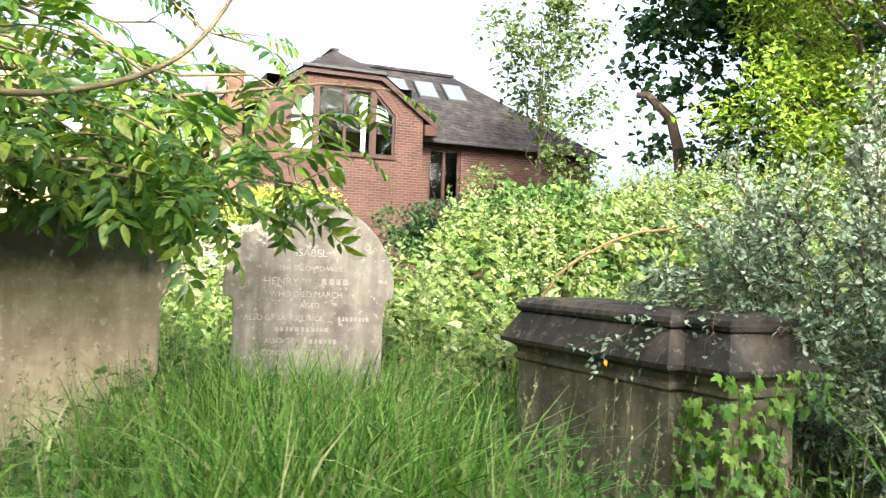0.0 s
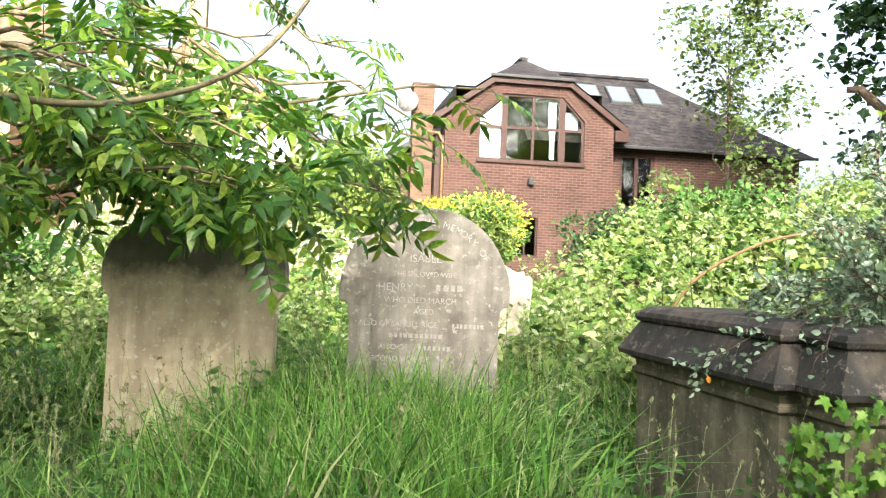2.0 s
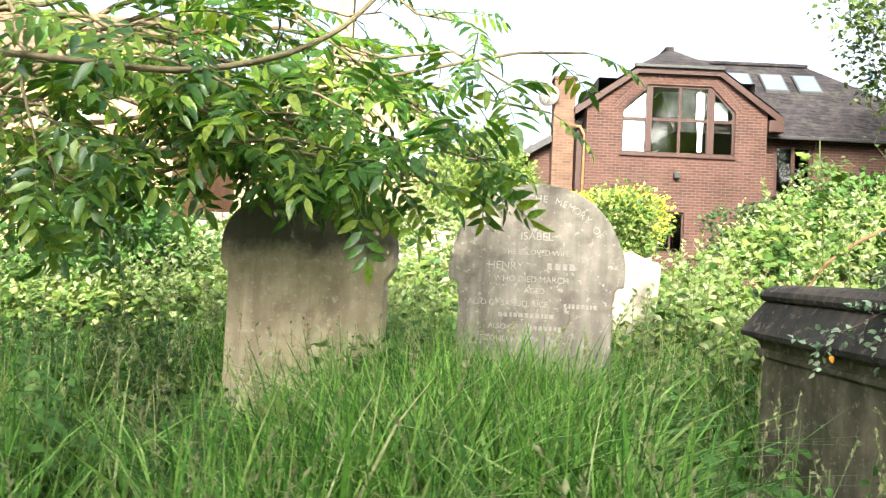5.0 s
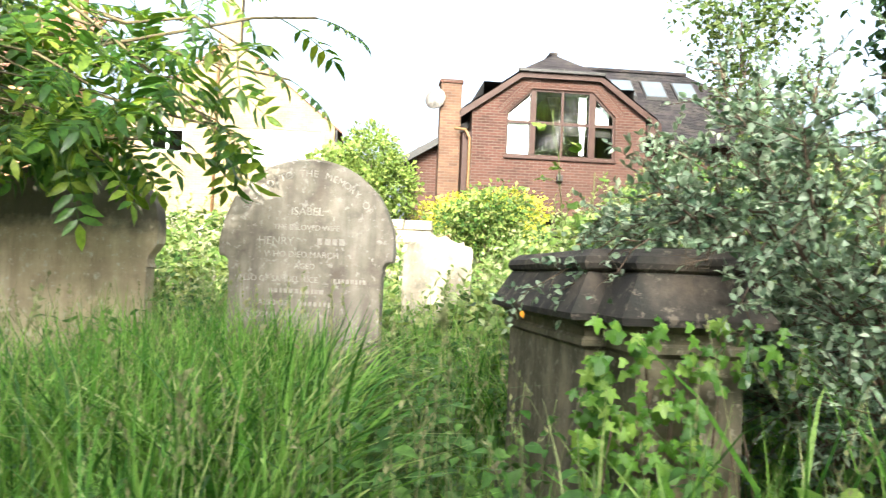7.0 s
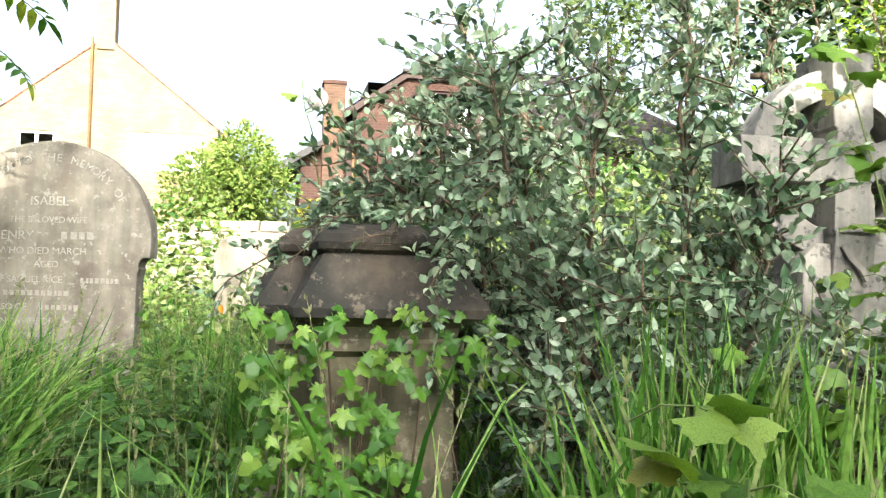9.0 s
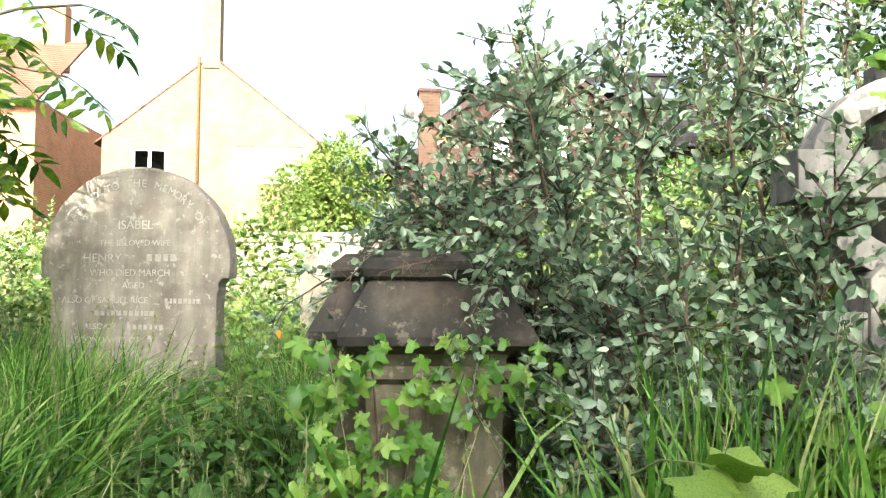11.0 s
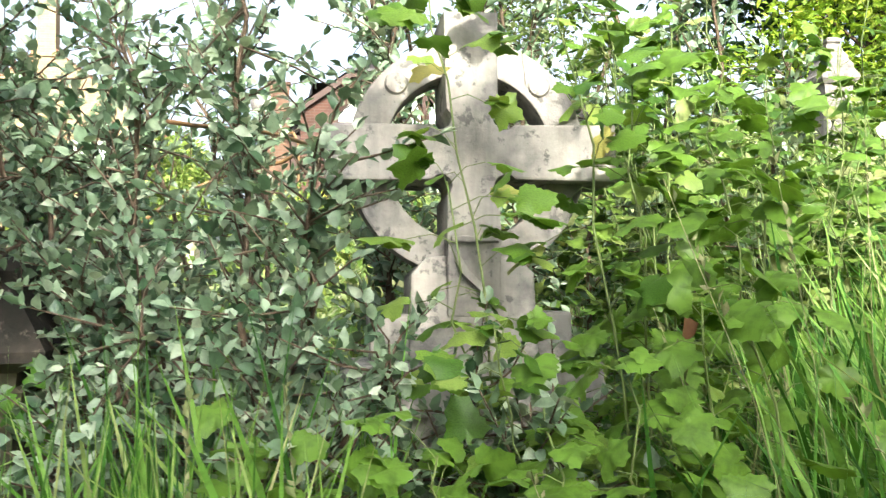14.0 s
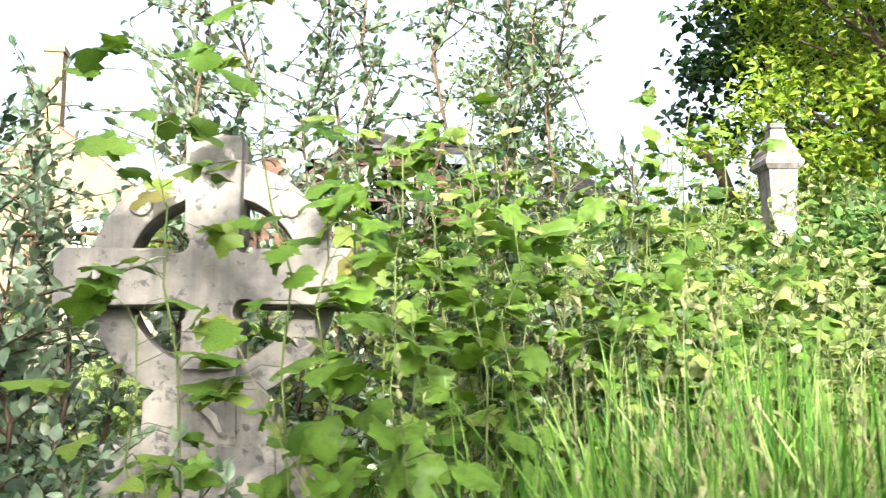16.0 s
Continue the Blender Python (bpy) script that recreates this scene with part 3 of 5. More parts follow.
# ---- tall monument among the far bushes ----
def tall_monument():
    gx, gy = 5.76, 10.8
    ob = empty("monument", pose(gx, gy, ground_z(gx, gy), 0, 0, 20), "pale limestone pillar monument with a stepped pyramid cap", "monument")
    base = ground_z(gx, gy)

    def sq(h):
        return [(-h, -h), (h, -h), (h, h), (-h, h)]

    def add(name, levels, label=""):
        bm = prism([(z - base - (0.13 if z > 2 else 0), sq(h * 0.76)) for z, h in levels])
        bmesh.ops.bevel(bm, geom=[e for e in bm.edges if e.calc_face_angle(0) > 0.5], offset=0.006, segments=2, affect="EDGES", profile=0.5)
        roughen(bm, 0.004, 9)
        part(name, bm, STONE_URN, ob, label)

    add("pillar", [(base - 0.1, 0.20), (1.6, 0.18), (2.45, 0.125), (2.70, 0.145)])
    add("cornice", [(2.70, 0.16), (2.735, 0.195), (2.77, 0.195), (2.79, 0.17)])
    add("pyramid_cap", [(2.79, 0.175), (2.82, 0.155), (2.85, 0.155), (2.90, 0.115), (2.92, 0.12), (2.96, 0.085), (3.02, 0.07)], "stepped cap streaked black")
    add("knob", [(3.02, 0.05), (3.035, 0.075), (3.06, 0.075), (3.075, 0.04)])


tall_monument()


# ---- rubble garden wall ----
def garden_wall():
    e = (0.95, 0.31)
    z0 = ground_z(-3.5, 12.3) - 0.2
    ob = empty("garden_wall", face_frame(-8.2, 10.6, e, z0), "sunlit pale rubble stone garden wall", "wall", kind="structure")
    rng = random.Random(3)
    part("core", box(0, 7.38, 0.03, 0.33, -0.1, 1.08), STONE_WALL, ob)
    shapes = []
    for k in range(6):
        bm = box(-0.5, 0.5, -0.5, 0.5, -0.5, 0.5, 0.12)
        roughen(bm, 0.09, 1.7, k * 5.0)
        me = bpy.data.meshes.new("stone")
        bm.to_mesh(me); bm.free(); me.materials.append(STONE_WALL)
        shapes.append(me)
    z = -0.02
    while z < 1.1:
        h = rng.uniform(0.13, 0.19)
        x = 2.2 + rng.uniform(-0.2, 0)
        while x < 7.2:
            w = rng.uniform(0.2, 0.42)
            o = new("stone", rng.choice(shapes))
            o.parent = ob
            o.matrix_basis = Matrix.LocRotScale((x + w / 2, 0.06 + rng.uniform(-0.02, 0.02), z + h / 2), None, (w * 0.97, 0.16, h * 0.95))
            x += w
        z += h


garden_wall()


# ---- houses ----
HOUSE_E = (0.88, 0.477)


def window_frame(parent, x0, x1, z0, z1, y, cols, rows, mat, pane=True, bar=0.05, depth=0.07):
    """A window: frame > each bar; each pane of glass, set in an opening at depth y."""
    w = new("window")
    w.parent = parent
    part("frame", slab([(x0, z0), (x1, z0), (x1, z1), (x0, z1)], [[(x0 + bar, z0 + bar), (x1 - bar, z0 + bar), (x1 - bar, z1 - bar), (x0 + bar, z1 - bar)]], y, y + depth), mat, w)
    xs = [x0 + (x1 - x0) * i / cols for i in range(cols + 1)]
    zs = [z0 + (z1 - z0) * i / rows for i in range(rows + 1)]
    for x in xs[1:-1]:
        part("mullion", box(x - bar / 2, x + bar / 2, y + 0.002, y + depth - 0.002, z0 + bar, z1 - bar), mat, w)
    for z in zs[1:-1]:
        part("transom", box(x0 + bar, x1 - bar, y + 0.004, y + depth - 0.004, z - bar / 2, z + bar / 2), mat, w)
    if pane:
        for a, b in zip(xs, xs[1:]):
            for c, d in zip(zs, zs[1:]):
                p = part("pane", box(a + bar / 2, b - bar / 2, y + 0.03, y + 0.036, c + bar / 2, d - bar / 2), GLASS, w)
                p.visible_shadow = False
    return w


def roof_plane(a, b, c, d, thick=0.09):
    """A sloping slab with corners a, b, c, d."""
    bm = bmesh.new()
    vs = [bm.verts.new(p) for p in (a, b, c, d)]
    bm.faces.new(vs)
    bm.normal_update()
    got = bmesh.ops.extrude_face_region(bm, geom=bm.faces[:])
    for v in got["geom"]:
        if isinstance(v, bmesh.types.BMVert):
            v.co.z -= thick
    return bm


def brick_house():
    m = face_frame(-4.04, 23.89, HOUSE_E)
    ob = empty("house", m, "red-brick house with half-hipped gable, tall brown window and three rooflights", "house")
    zb = 0.4
    win = [(0.0, 4.36), (3.0, 4.36), (3.0, 5.55), (2.35, 6.2), (0.68, 6.2), (0.0, 5.55)]
    low = [(1.05, 1.75), (1.75, 1.75), (1.75, 2.84), (1.05, 2.84)]
    part("gable_wall", slab([(-0.92, zb), (3.84, zb), (3.84, 5.55), (2.5, 6.52), (0.4, 6.52), (-0.92, 5.6)], [win, low], 0, 0.3), BRICK_RED, ob, "red brick gable wall")
    # arch of bricks on end over the window
    for i in range(34):
        s = i / 33
        path = [(-0.10, 5.52), (0.62, 6.28), (2.41, 6.28), (3.10, 5.52)]
        k = min(int(s * 3), 2)
        f = s * 3 - k
        x, z = (path[k][0] * (1 - f) + path[k + 1][0] * f, path[k][1] * (1 - f) + path[k + 1][1] * f)
        b = part("brick", box(-0.032, 0.032, -0.014, 0.05, 0.0, 0.2), BRICK_RED, ob)
        b.matrix_basis = Matrix.Translation((x, 0, z)) @ Euler((0, radians((-46, 0, 46)[k]), 0)).to_matrix().to_4x4()
    # the big window
    w = new("window")
    w.parent = ob
    y = 0.06
    inner = [(0.06, 4.42), (2.94, 4.42), (2.94, 5.53), (2.33, 6.14), (0.70, 6.14), (0.06, 5.53)]
    part("frame", slab(win, [inner], y, y + 0.08), FRAME_BROWN, w)
    for x, hw in ((0.73, 0.075), (2.36, 0.09)):
        part("post", box(x - hw, x + hw, y - 0.02, y + 0.08, 4.42, 6.14), FRAME_BROWN, w)
    part("mullion", box(1.50, 1.57, y - 0.004, y + 0.078, 4.42, 6.14), FRAME_BROWN, w)
    for x0, x1 in ((0.06, 0.655), (0.805, 1.50), (1.57, 2.27), (2.45, 2.94)):
        part("transom", box(x0, x1, y + 0.004, y + 0.076, 5.25, 5.33), FRAME_BROWN, w)
    p = part("pane", slab(inner, [], y + 0.04, y + 0.046), GLASS, w)
    p.visible_shadow = False
    part("sill", box(-0.04, 3.04, -0.06, 0.1, 4.28, 4.36, 0.01), FRAME_BROWN, w)
    # white sheet behind the left lights imitates the bright sky reflected there
    part("white_panel", slab([(0.07, 4.44), (0.64, 4.44), (0.64, 6.0), (0.07, 5.5)], [], y + 0.10, y + 0.115), FRAME_WHITE, w, "white sheet standing in for sky reflected in the left pane")
    for x0, x1, z1 in ((2.04, 2.26, 6.1), (2.48, 2.90, 5.85)):
        bm = bmesh.new()
        n = 24
        rows = [[bm.verts.new((x0 + (x1 - x0) * (i / n if z > 5.0 else 0.25 + 0.6 * i / n), 0.32 + 0.03 * math.sin(i * 1.9), z)) for i in range(n + 1)] for z in ((4.5, 5.0, 5.4, z1) if x0 < 2.4 else (5.36, 5.5, 5.65, z1))]
        for a, b in zip(rows, rows[1:]):
            for i in range(n):
                bm.faces.new((a[i], a[i + 1], b[i + 1], b[i]))
        part("curtain", bm, CURTAIN, w, "pale drawn curtain", True)
    # room behind, made dim by its near-black colour
    room = bmesh.new()
    bmesh.ops.create_cube(room, size=1)
    for v in room.verts:
        v.co = Vector((1.5 + v.co.x * 4.2, 2.3 + v.co.y * 3.9, 5.3 + v.co.z * 2.2))
    bmesh.ops.delete(room, geom=[f for f in room.faces if f.calc_center_median().y < 0.5], context="FACES")
    part("room", room, ROOM, ob, "interior with its dimness put into the colour")
    window_frame(ob, 1.05, 1.75, 1.75, 2.84, 0.06, 2, 1, FRAME_BROWN)
    part("lintel", box(1.0, 1.8, -0.012, 0.05, 2.845, 3.02), BRICK_RED, ob)
    # light on the wall
    lamp = part("wall_light", box(1.41, 1.57, -0.16, -0.005, 3.72, 3.88, 0.02), DARK_METAL, ob, "small dark floodlight")
    part("bracket", box(1.46, 1.52, -0.08, 0.0, 3.88, 3.95), DARK_METAL, lamp)
    # return wall and the main range behind, its ridge along the front
    part("side_wall", box(3.54, 3.84, 0.302, 0.648, zb, 5.3), BRICK_RED, ob)
    opening = [(4.30, 3.25), (5.35, 3.25), (5.35, 4.85), (4.30, 4.85)]
    part("range_wall", slab([(3.542, zb), (9.9, zb), (9.9, 5.0), (3.542, 5.0)], [opening], 0.65, 0.95), BRICK_RED, ob, "set-back red brick wall")
    window_frame(ob, 4.30, 5.35, 3.25, 4.85, 0.70, 2, 1, FRAME_BROWN, bar=0.09)
    part("range_end", box(9.6, 9.9, 0.952, 5.6, zb, 5.0), BRICK_RED, ob)
    part("back_wall", box(-0.92, 9.598, 5.3, 5.6, zb, 5.0), BRICK_RED, ob)
    part("left_wall", box(-0.92, -0.62, 0.302, 5.298, zb, 5.5), BRICK_RED, ob)
    bm = bmesh.new()
    vs = [bm.verts.new(p) for p in ((1.45, 0.3, 5.02), (10.2, 0.3, 5.02), (6.05, 3.16, 7.62), (1.45, 3.16, 7.62), (10.2, 6.0, 5.02), (1.45, 6.0, 5.02))]
    for idx in ((0, 1, 2, 3), (1, 4, 2), (4, 5, 3, 2), (0, 3, 5)):
        bm.faces.new([vs[i] for i in idx])
    part("main_roof", bm, TILE, ob, "mossy dark tiled roof with hipped end")
    part("gutter", box(3.9, 10.25, 0.2, 0.3, 4.94, 5.03, 0.02), DARK_METAL, ob)
    part("ridge", box(1.45, 6.1, 3.04, 3.28, 7.57, 7.68, 0.05), TILE, ob)
    # roof: half-hipped front, ridge running back
    part("roof_slope", roof_plane((4.18, -0.12, 5.50), (4.18, 3.2, 5.50), (1.45, 3.2, 7.42), (1.45, 1.05, 7.42)), TILE, ob, "mossy dark tiled slope")
    part("roof_slope", roof_plane((-1.22, -0.12, 5.55), (-1.22, 5.8, 5.55), (1.45, 5.8, 7.42), (1.45, 1.05, 7.42)), TILE, ob)
    bm = bmesh.new()
    vs = [bm.verts.new(p) for p in ((4.18, -0.12, 5.505), (2.52, -0.12, 6.68), (0.36, -0.12, 6.68), (-1.22, -0.12, 5.555), (1.45, 1.05, 7.425))]
    bm.faces.new((vs[0], vs[1], vs[4])); bm.faces.new((vs[1], vs[2], vs[4])); bm.faces.new((vs[2], vs[3], vs[4]))
    part("hip", bm, TILE, ob, "tiled half hip")
    part("hip_gutter", box(0.25, 2.63, -0.24, -0.12, 6.60, 6.69, 0.02), DARK_METAL, ob)
    for (xa, za), (xb, zb2) in (((4.22, 5.42), (2.50, 6.63)), ((-1.26, 5.47), (0.38, 6.63))):
        part("bargeboard", slab([(xa, za), (xb, zb2), (xb, zb2 - 0.17), (xa, za - 0.19)], [], -0.15, -0.10), FRAME_BROWN, ob, "brown bargeboard")
        part("soffit", slab([(xa, za - 0.10), (xb, zb2 - 0.10), (xb, zb2 - 0.15), (xa, za - 0.16)], [], -0.098, -0.002), FRAME_BROWN, ob)
    part("fascia", box(0.38, 2.5, -0.15, -0.002, 6.46, 6.60), FRAME_BROWN, ob)
    part("boxed_eave", box(3.842, 4.24, -0.14, 0.25, 5.05, 5.36, 0.02), FRAME_BROWN, ob)
    part("ridge", box(1.33, 1.57, 1.0, 3.2, 7.38, 7.50, 0.05), TILE, ob)
    for x0 in (3.50, 4.46, 5.43):
        sl = new("rooflight")
        sl.parent = ob

        def on(x, z, up):
            g = (z - 5.02) / 2.60
            return (x, 0.3 + 2.86 * g - up * 0.67, z + up * 0.74)
        part("frame", roof_plane(on(x0, 6.56, 0.06), on(x0 + 0.70, 6.56, 0.06), on(x0 + 0.70, 7.2, 0.06), on(x0, 7.2, 0.06), 0.12), DARK_METAL, sl)
        part("pane", roof_plane(on(x0 + 0.05, 6.60, 0.075), on(x0 + 0.65, 6.60, 0.075), on(x0 + 0.65, 7.16, 0.075), on(x0 + 0.05, 7.16, 0.075), 0.012), ROOFLIGHT, sl, "opaque pane with the sky's reflection put into its colour")
    # lower wing with chimney on the left side
    part("wing_wall", box(-2.3, -0.925, 1.0, 7.0, zb, 4.6), BRICK_RED, ob)
    part("wing_roof", roof_plane((-2.9, 0.7, 4.15), (-2.9, 7.2, 4.15), (-0.93, 7.2, 5.35), (-0.93, 0.7, 5.35)), TILE, ob, "low tiled lean-to roof")
    part("wing_verge", slab([(-2.9, 4.15), (-0.93, 5.35), (-0.93, 5.15), (-2.9, 3.95)], [], 0.62, 0.69), DARK_METAL, ob)
    ch = part("chimney", box(-1.75, -1.18, 0.45, 0.99, zb, 6.42), BRICK_CHIMNEY, ob, "brick chimney stack")
    part("corbel", box(-1.785, -1.145, 0.415, 1.025, 6.32, 6.40), BRICK_RED, ch)
    bm = bmesh.new()
    bmesh.ops.create_cone(bm, cap_ends=True, segments=20, radius1=0.28, radius2=0.30, depth=0.05, matrix=Matrix.Translation((-1.90, 0.42, 5.85)) @ pose(0, 0, 0, 80, 0, -30))
    part("dish", bm, STONE_URN, ch, "grey satellite dish", True)
    acc = Acc()
    acc.tube([(-1.35, 0.25, 5.05), (-1.1, -0.05, 4.98), (-0.98, -0.06, 4.75), (-0.98, -0.06, zb)], 0.04, 0.04, 8)
    acc.build("downpipe", STEM_RED, ob, "pale brown downpipe")
    part("tile_hung_panel", box(-1.15, -0.925, 0.1, 0.98, zb, 4.95), FRAME_BROWN, ob)


brick_house()


def buff_house():
    ox, oy = -13.61, 24.49
    ob = empty("house", face_frame(ox, oy, HOUSE_E), "sunlit buff-brick gabled house with white windows", "house")
    zb = 0.4
    big, small = [(0.69, 4.34), (3.0, 4.34), (3.0, 5.52), (0.69, 5.52)], [(-2.45, 4.6), (-1.35, 4.6), (-1.35, 5.42), (-2.45, 5.42)]
    part("gable_wall", slab([(-3.36, zb), (3.36, zb), (3.36, 5.70), (0, 8.36), (-3.36, 5.70)], [big, small], 0, 0.3), BRICK_BUFF, ob, "buff brick gable wall")
    window_frame(ob, 0.69, 3.0, 4.34, 5.52, 0.05, 3, 1, FRAME_WHITE, bar=0.09)
    window_frame(ob, -2.45, -1.35, 4.6, 5.42, 0.05, 2, 1, FRAME_WHITE, bar=0.09)
    for x0, x1, z0, z1 in ((0.75, 2.95, 4.4, 5.46),):
        part("white_panel", box(x0, x1, 0.16, 0.18, z0, z1), FRAME_WHITE, ob, "pale blind behind the glass")
    part("side_wall", box(3.06, 3.36, 0.302, 9, zb, 5.68), BRICK_BUFF, ob)
    part("side_wall", box(-3.36, -3.06, 0.302, 9, zb, 5.68), BRICK_BUFF, ob)
    part("roof_slope", roof_plane((3.6, -0.03, 5.56), (3.6, 9.2, 5.56), (0, 9.2, 8.44), (0, -0.03, 8.44), 0.06), TILE_RED, ob)
    part("roof_slope", roof_plane((-3.6, -0.03, 5.56), (-3.6, 9.2, 5.56), (0, 9.2, 8.44), (0, -0.03, 8.44), 0.06), TILE_RED, ob)
    ch = part("chimney", box(-0.28, 0.24, -0.06, 0.5, 8.0, 10.8), BRICK_BUFF, ob, "tall buff-brick chimney")
    part("corbel", box(-0.33, 0.29, -0.11, 0.55, 10.55, 10.75), BRICK_BUFF, ch)
    acc = Acc()
    acc.tube([(-0.40, -0.06, 8.35), (-0.40, -0.06, zb)], 0.05, 0.05, 8)
    acc.build("downpipe", STEM_RED, ob, "brown soil pipe")
    acc = Acc()
    acc.tube([(3.42, -0.06, 5.6), (3.42, -0.06, zb)], 0.045, 0.045, 8)
    acc.build("downpipe", DARK_METAL, ob)


buff_house()


def orange_house():
    e = Vector((HOUSE_E[0], HOUSE_E[1], 0)).normalized()
    p = Vector((-13.61, 24.49, 0)) - e * 15.0
    ob = empty("house", face_frame(p.x, p.y, HOUSE_E), "sunlit orange-brick house with red tiled roof", "house")
    zb = 0.4
    wins = [[(x, z), (x + 1.2, z), (x + 1.2, z + 1.3), (x, z + 1.3)] for z in (1.9, 4.7) for x in (2.0, 5.6)]
    part("front_wall", slab([(0, zb), (9.6, zb), (9.6, 6.9), (0, 6.9)], wins, 0, 0.3), BRICK_ORANGE, ob)
    for (x, z), *_ in wins:
        window_frame(ob, x, x + 1.2, z, z + 1.3, 0.05, 2, 1, FRAME_WHITE, bar=0.08)
        part("white_panel", box(x + 0.05, x + 1.15, 0.16, 0.18, z + 0.6, z + 1.25), FRAME_WHITE, ob)
    part("end_wall", box(9.3, 9.6, 0.302, 8, zb, 6.9), BRICK_ORANGE, ob)
    part("roof_slope", roof_plane((-0.3, -0.4, 6.8), (9.8, -0.4, 6.8), (9.8, 4.2, 9.9), (-0.3, 4.2, 9.9)), TILE_RED, ob)
    part("gutter", box(-0.3, 9.8, -0.5, -0.38, 6.72, 6.82, 0.02), DARK_METAL, ob)
    part("chimney", box(8.2, 9.0, 3.9, 4.5, 8.8, 11.2), BRICK_ORANGE, ob)


orange_house()

# ---- plants ----
def scatter_leaves(acc, shapes, p, d, n, s, rng):
    p, d, n, s = np.asarray(p, float), np.asarray(d, float), np.asarray(n, float), np.asarray(s, float)
    pick = rng.integers(0, len(shapes), len(p))
    for k, (tv, tf) in enumerate(shapes):
        sel = pick == k
        acc.scatter(tv, tf, p[sel], d[sel], n[sel], s[sel])


def ash_tree():
    """A leaning young ash: trunk to one side, branches sweeping out over the stones."""
    rng = np.random.default_rng(11)
    ob = empty("ash_tree", pose(-2.2, 4.9, 0), "young ash with sunlit pinnate leaves hanging over the graves", "tree")
    off = np.array([-2.2, 4.9, 0.0])
    wood, leaves = Acc(), Acc()
    trunk = limb((-2.2, 4.9, -0.1), (-1.9, 5.0, 3.4), 0.0, 9, rng, 0.03) - off
    wood.tube(trunk, 0.075, 0.04, 8)
    tips = [(1.62, 5.40, 2.10), (1.42, 5.52, 1.88), (1.05, 5.05, 1.42), (0.45, 5.18, 1.38), (0.80, 4.78, 1.50), (0.95, 5.65, 2.35), (0.35, 5.75, 2.50),
            (-0.25, 4.45, 1.45), (0.75, 4.0, 1.90), (-0.55, 4.75, 1.30), (-0.3, 4.05, 1.25), (0.9, 5.2, 1.85), (0.4, 4.9, 2.1), (0.2, 3.9, 1.55), (0.55, 5.3, 1.75), (1.2, 5.3, 1.65),
            (-0.6, 5.3, 2.2), (0.3, 5.0, 1.6), (0.9, 4.9, 1.75), (1.25, 5.45, 2.0), (0.6, 4.6, 1.75), (0.1, 4.2, 1.55), (0.5, 5.6, 2.2), (0.2, 5.3, 1.95),
            (0.75, 5.2, 1.45), (0.0, 4.9, 2.5), (0.8, 5.5, 2.7), (0.95, 4.95, 1.32), (1.25, 5.2, 1.5), (1.1, 5.3, 1.75), (0.5, 4.9, 1.85)]
    P, D, N, S = [], [], [], []
    tips = [(x, y, z + 0.13 if z < 1.62 and x > 0.25 else z) for x, y, z in tips]
    for tip in tips:
        base = trunk[rng.integers(3, 8)] + off
        pts = limb(base, tip, rng.uniform(0.12, 0.35), 12, rng, 0.025)
        wood.tube(pts - off, 0.022, 0.005, 5)
        total = rng.integers(8, 11) if tip[2] < 1.8 else rng.integers(5, 7)
        for i in range(total):
            f = 0.48 + 0.52 * (i + rng.uniform(0, 1)) / total
            k = min(int(f * 11), 10)
            p = pts[k] * (1 - (f * 11 - k)) + pts[k + 1] * (f * 11 - k)
            ax = unit(pts[k + 1] - pts[k])
            side = unit(np.cross(ax, (0, 0, 1))) * (1 if i % 2 else -1)
            tw = unit(ax * rng.uniform(0.3, 1.0) + side * rng.uniform(0.5, 1.2) + np.array((0, 0, rng.uniform(-0.35, 0.5))))
            ln = rng.uniform(0.05, 0.22)
            q = p + tw * ln
            wood.tube(np.array([p, (p + q) / 2 + (0, 0, 0.01), q]) - off, 0.005, 0.003, 4)
            for j in range(rng.integers(2, 4) if tip[2] < 1.8 else rng.integers(1, 3)):
                dd = unit(tw + rng.normal(0, 0.55, 3) + np.array((0, 0, -0.25)))
                P.append(q - tw * ln * 0.35 * j - off); D.append(dd); N.append(unit(rng.normal(0, 0.4, 3) + np.array((0.1, -0.4, 0.85)))); S.append(rng.uniform(0.24, 0.38))
        P.append(pts[-1] - off); D.append(unit(pts[-1] - pts[-3]) + np.array((0, 0, -0.3))); N.append((0.1, 0, 1)); S.append(0.26)
    # one stout limb dips and sweeps up across the crown, nearly bare
    key = np.array((0, 0, -0.07)) + np.array([(-1.98, 4.97, 2.35), (-0.9, 4.3, 2.12), (0.25, 3.86, 1.90), (0.62, 3.94, 1.85), (0.75, 4.08, 1.86), (0.88, 4.35, 1.96), (1.02, 4.5, 2.08), (1.09, 4.64, 2.25), (1.15, 4.8, 2.5)])
    t = np.linspace(0, len(key) - 1, 34)
    p = np.stack([np.interp(t, np.arange(len(key)), key[:, k]) for k in range(3)], 1)
    for _ in range(3):
        p[1:-1] = (p[:-2] + 2 * p[1:-1] + p[2:]) / 4
    limb_wood = Acc()
    limb_wood.tube(p - off, 0.015, 0.008, 7)
    limb_wood.build("limb", BARK_OLIVE, ob, "stout bare limb")
    scatter_leaves(leaves, ASH_SHAPES, P, D, N, S, rng)
    wood.build("trunk", BARK_OLIVE, ob, "slender grey-brown trunk and branches")
    leaves.build("crown", L_ASH, ob)


ash_tree()


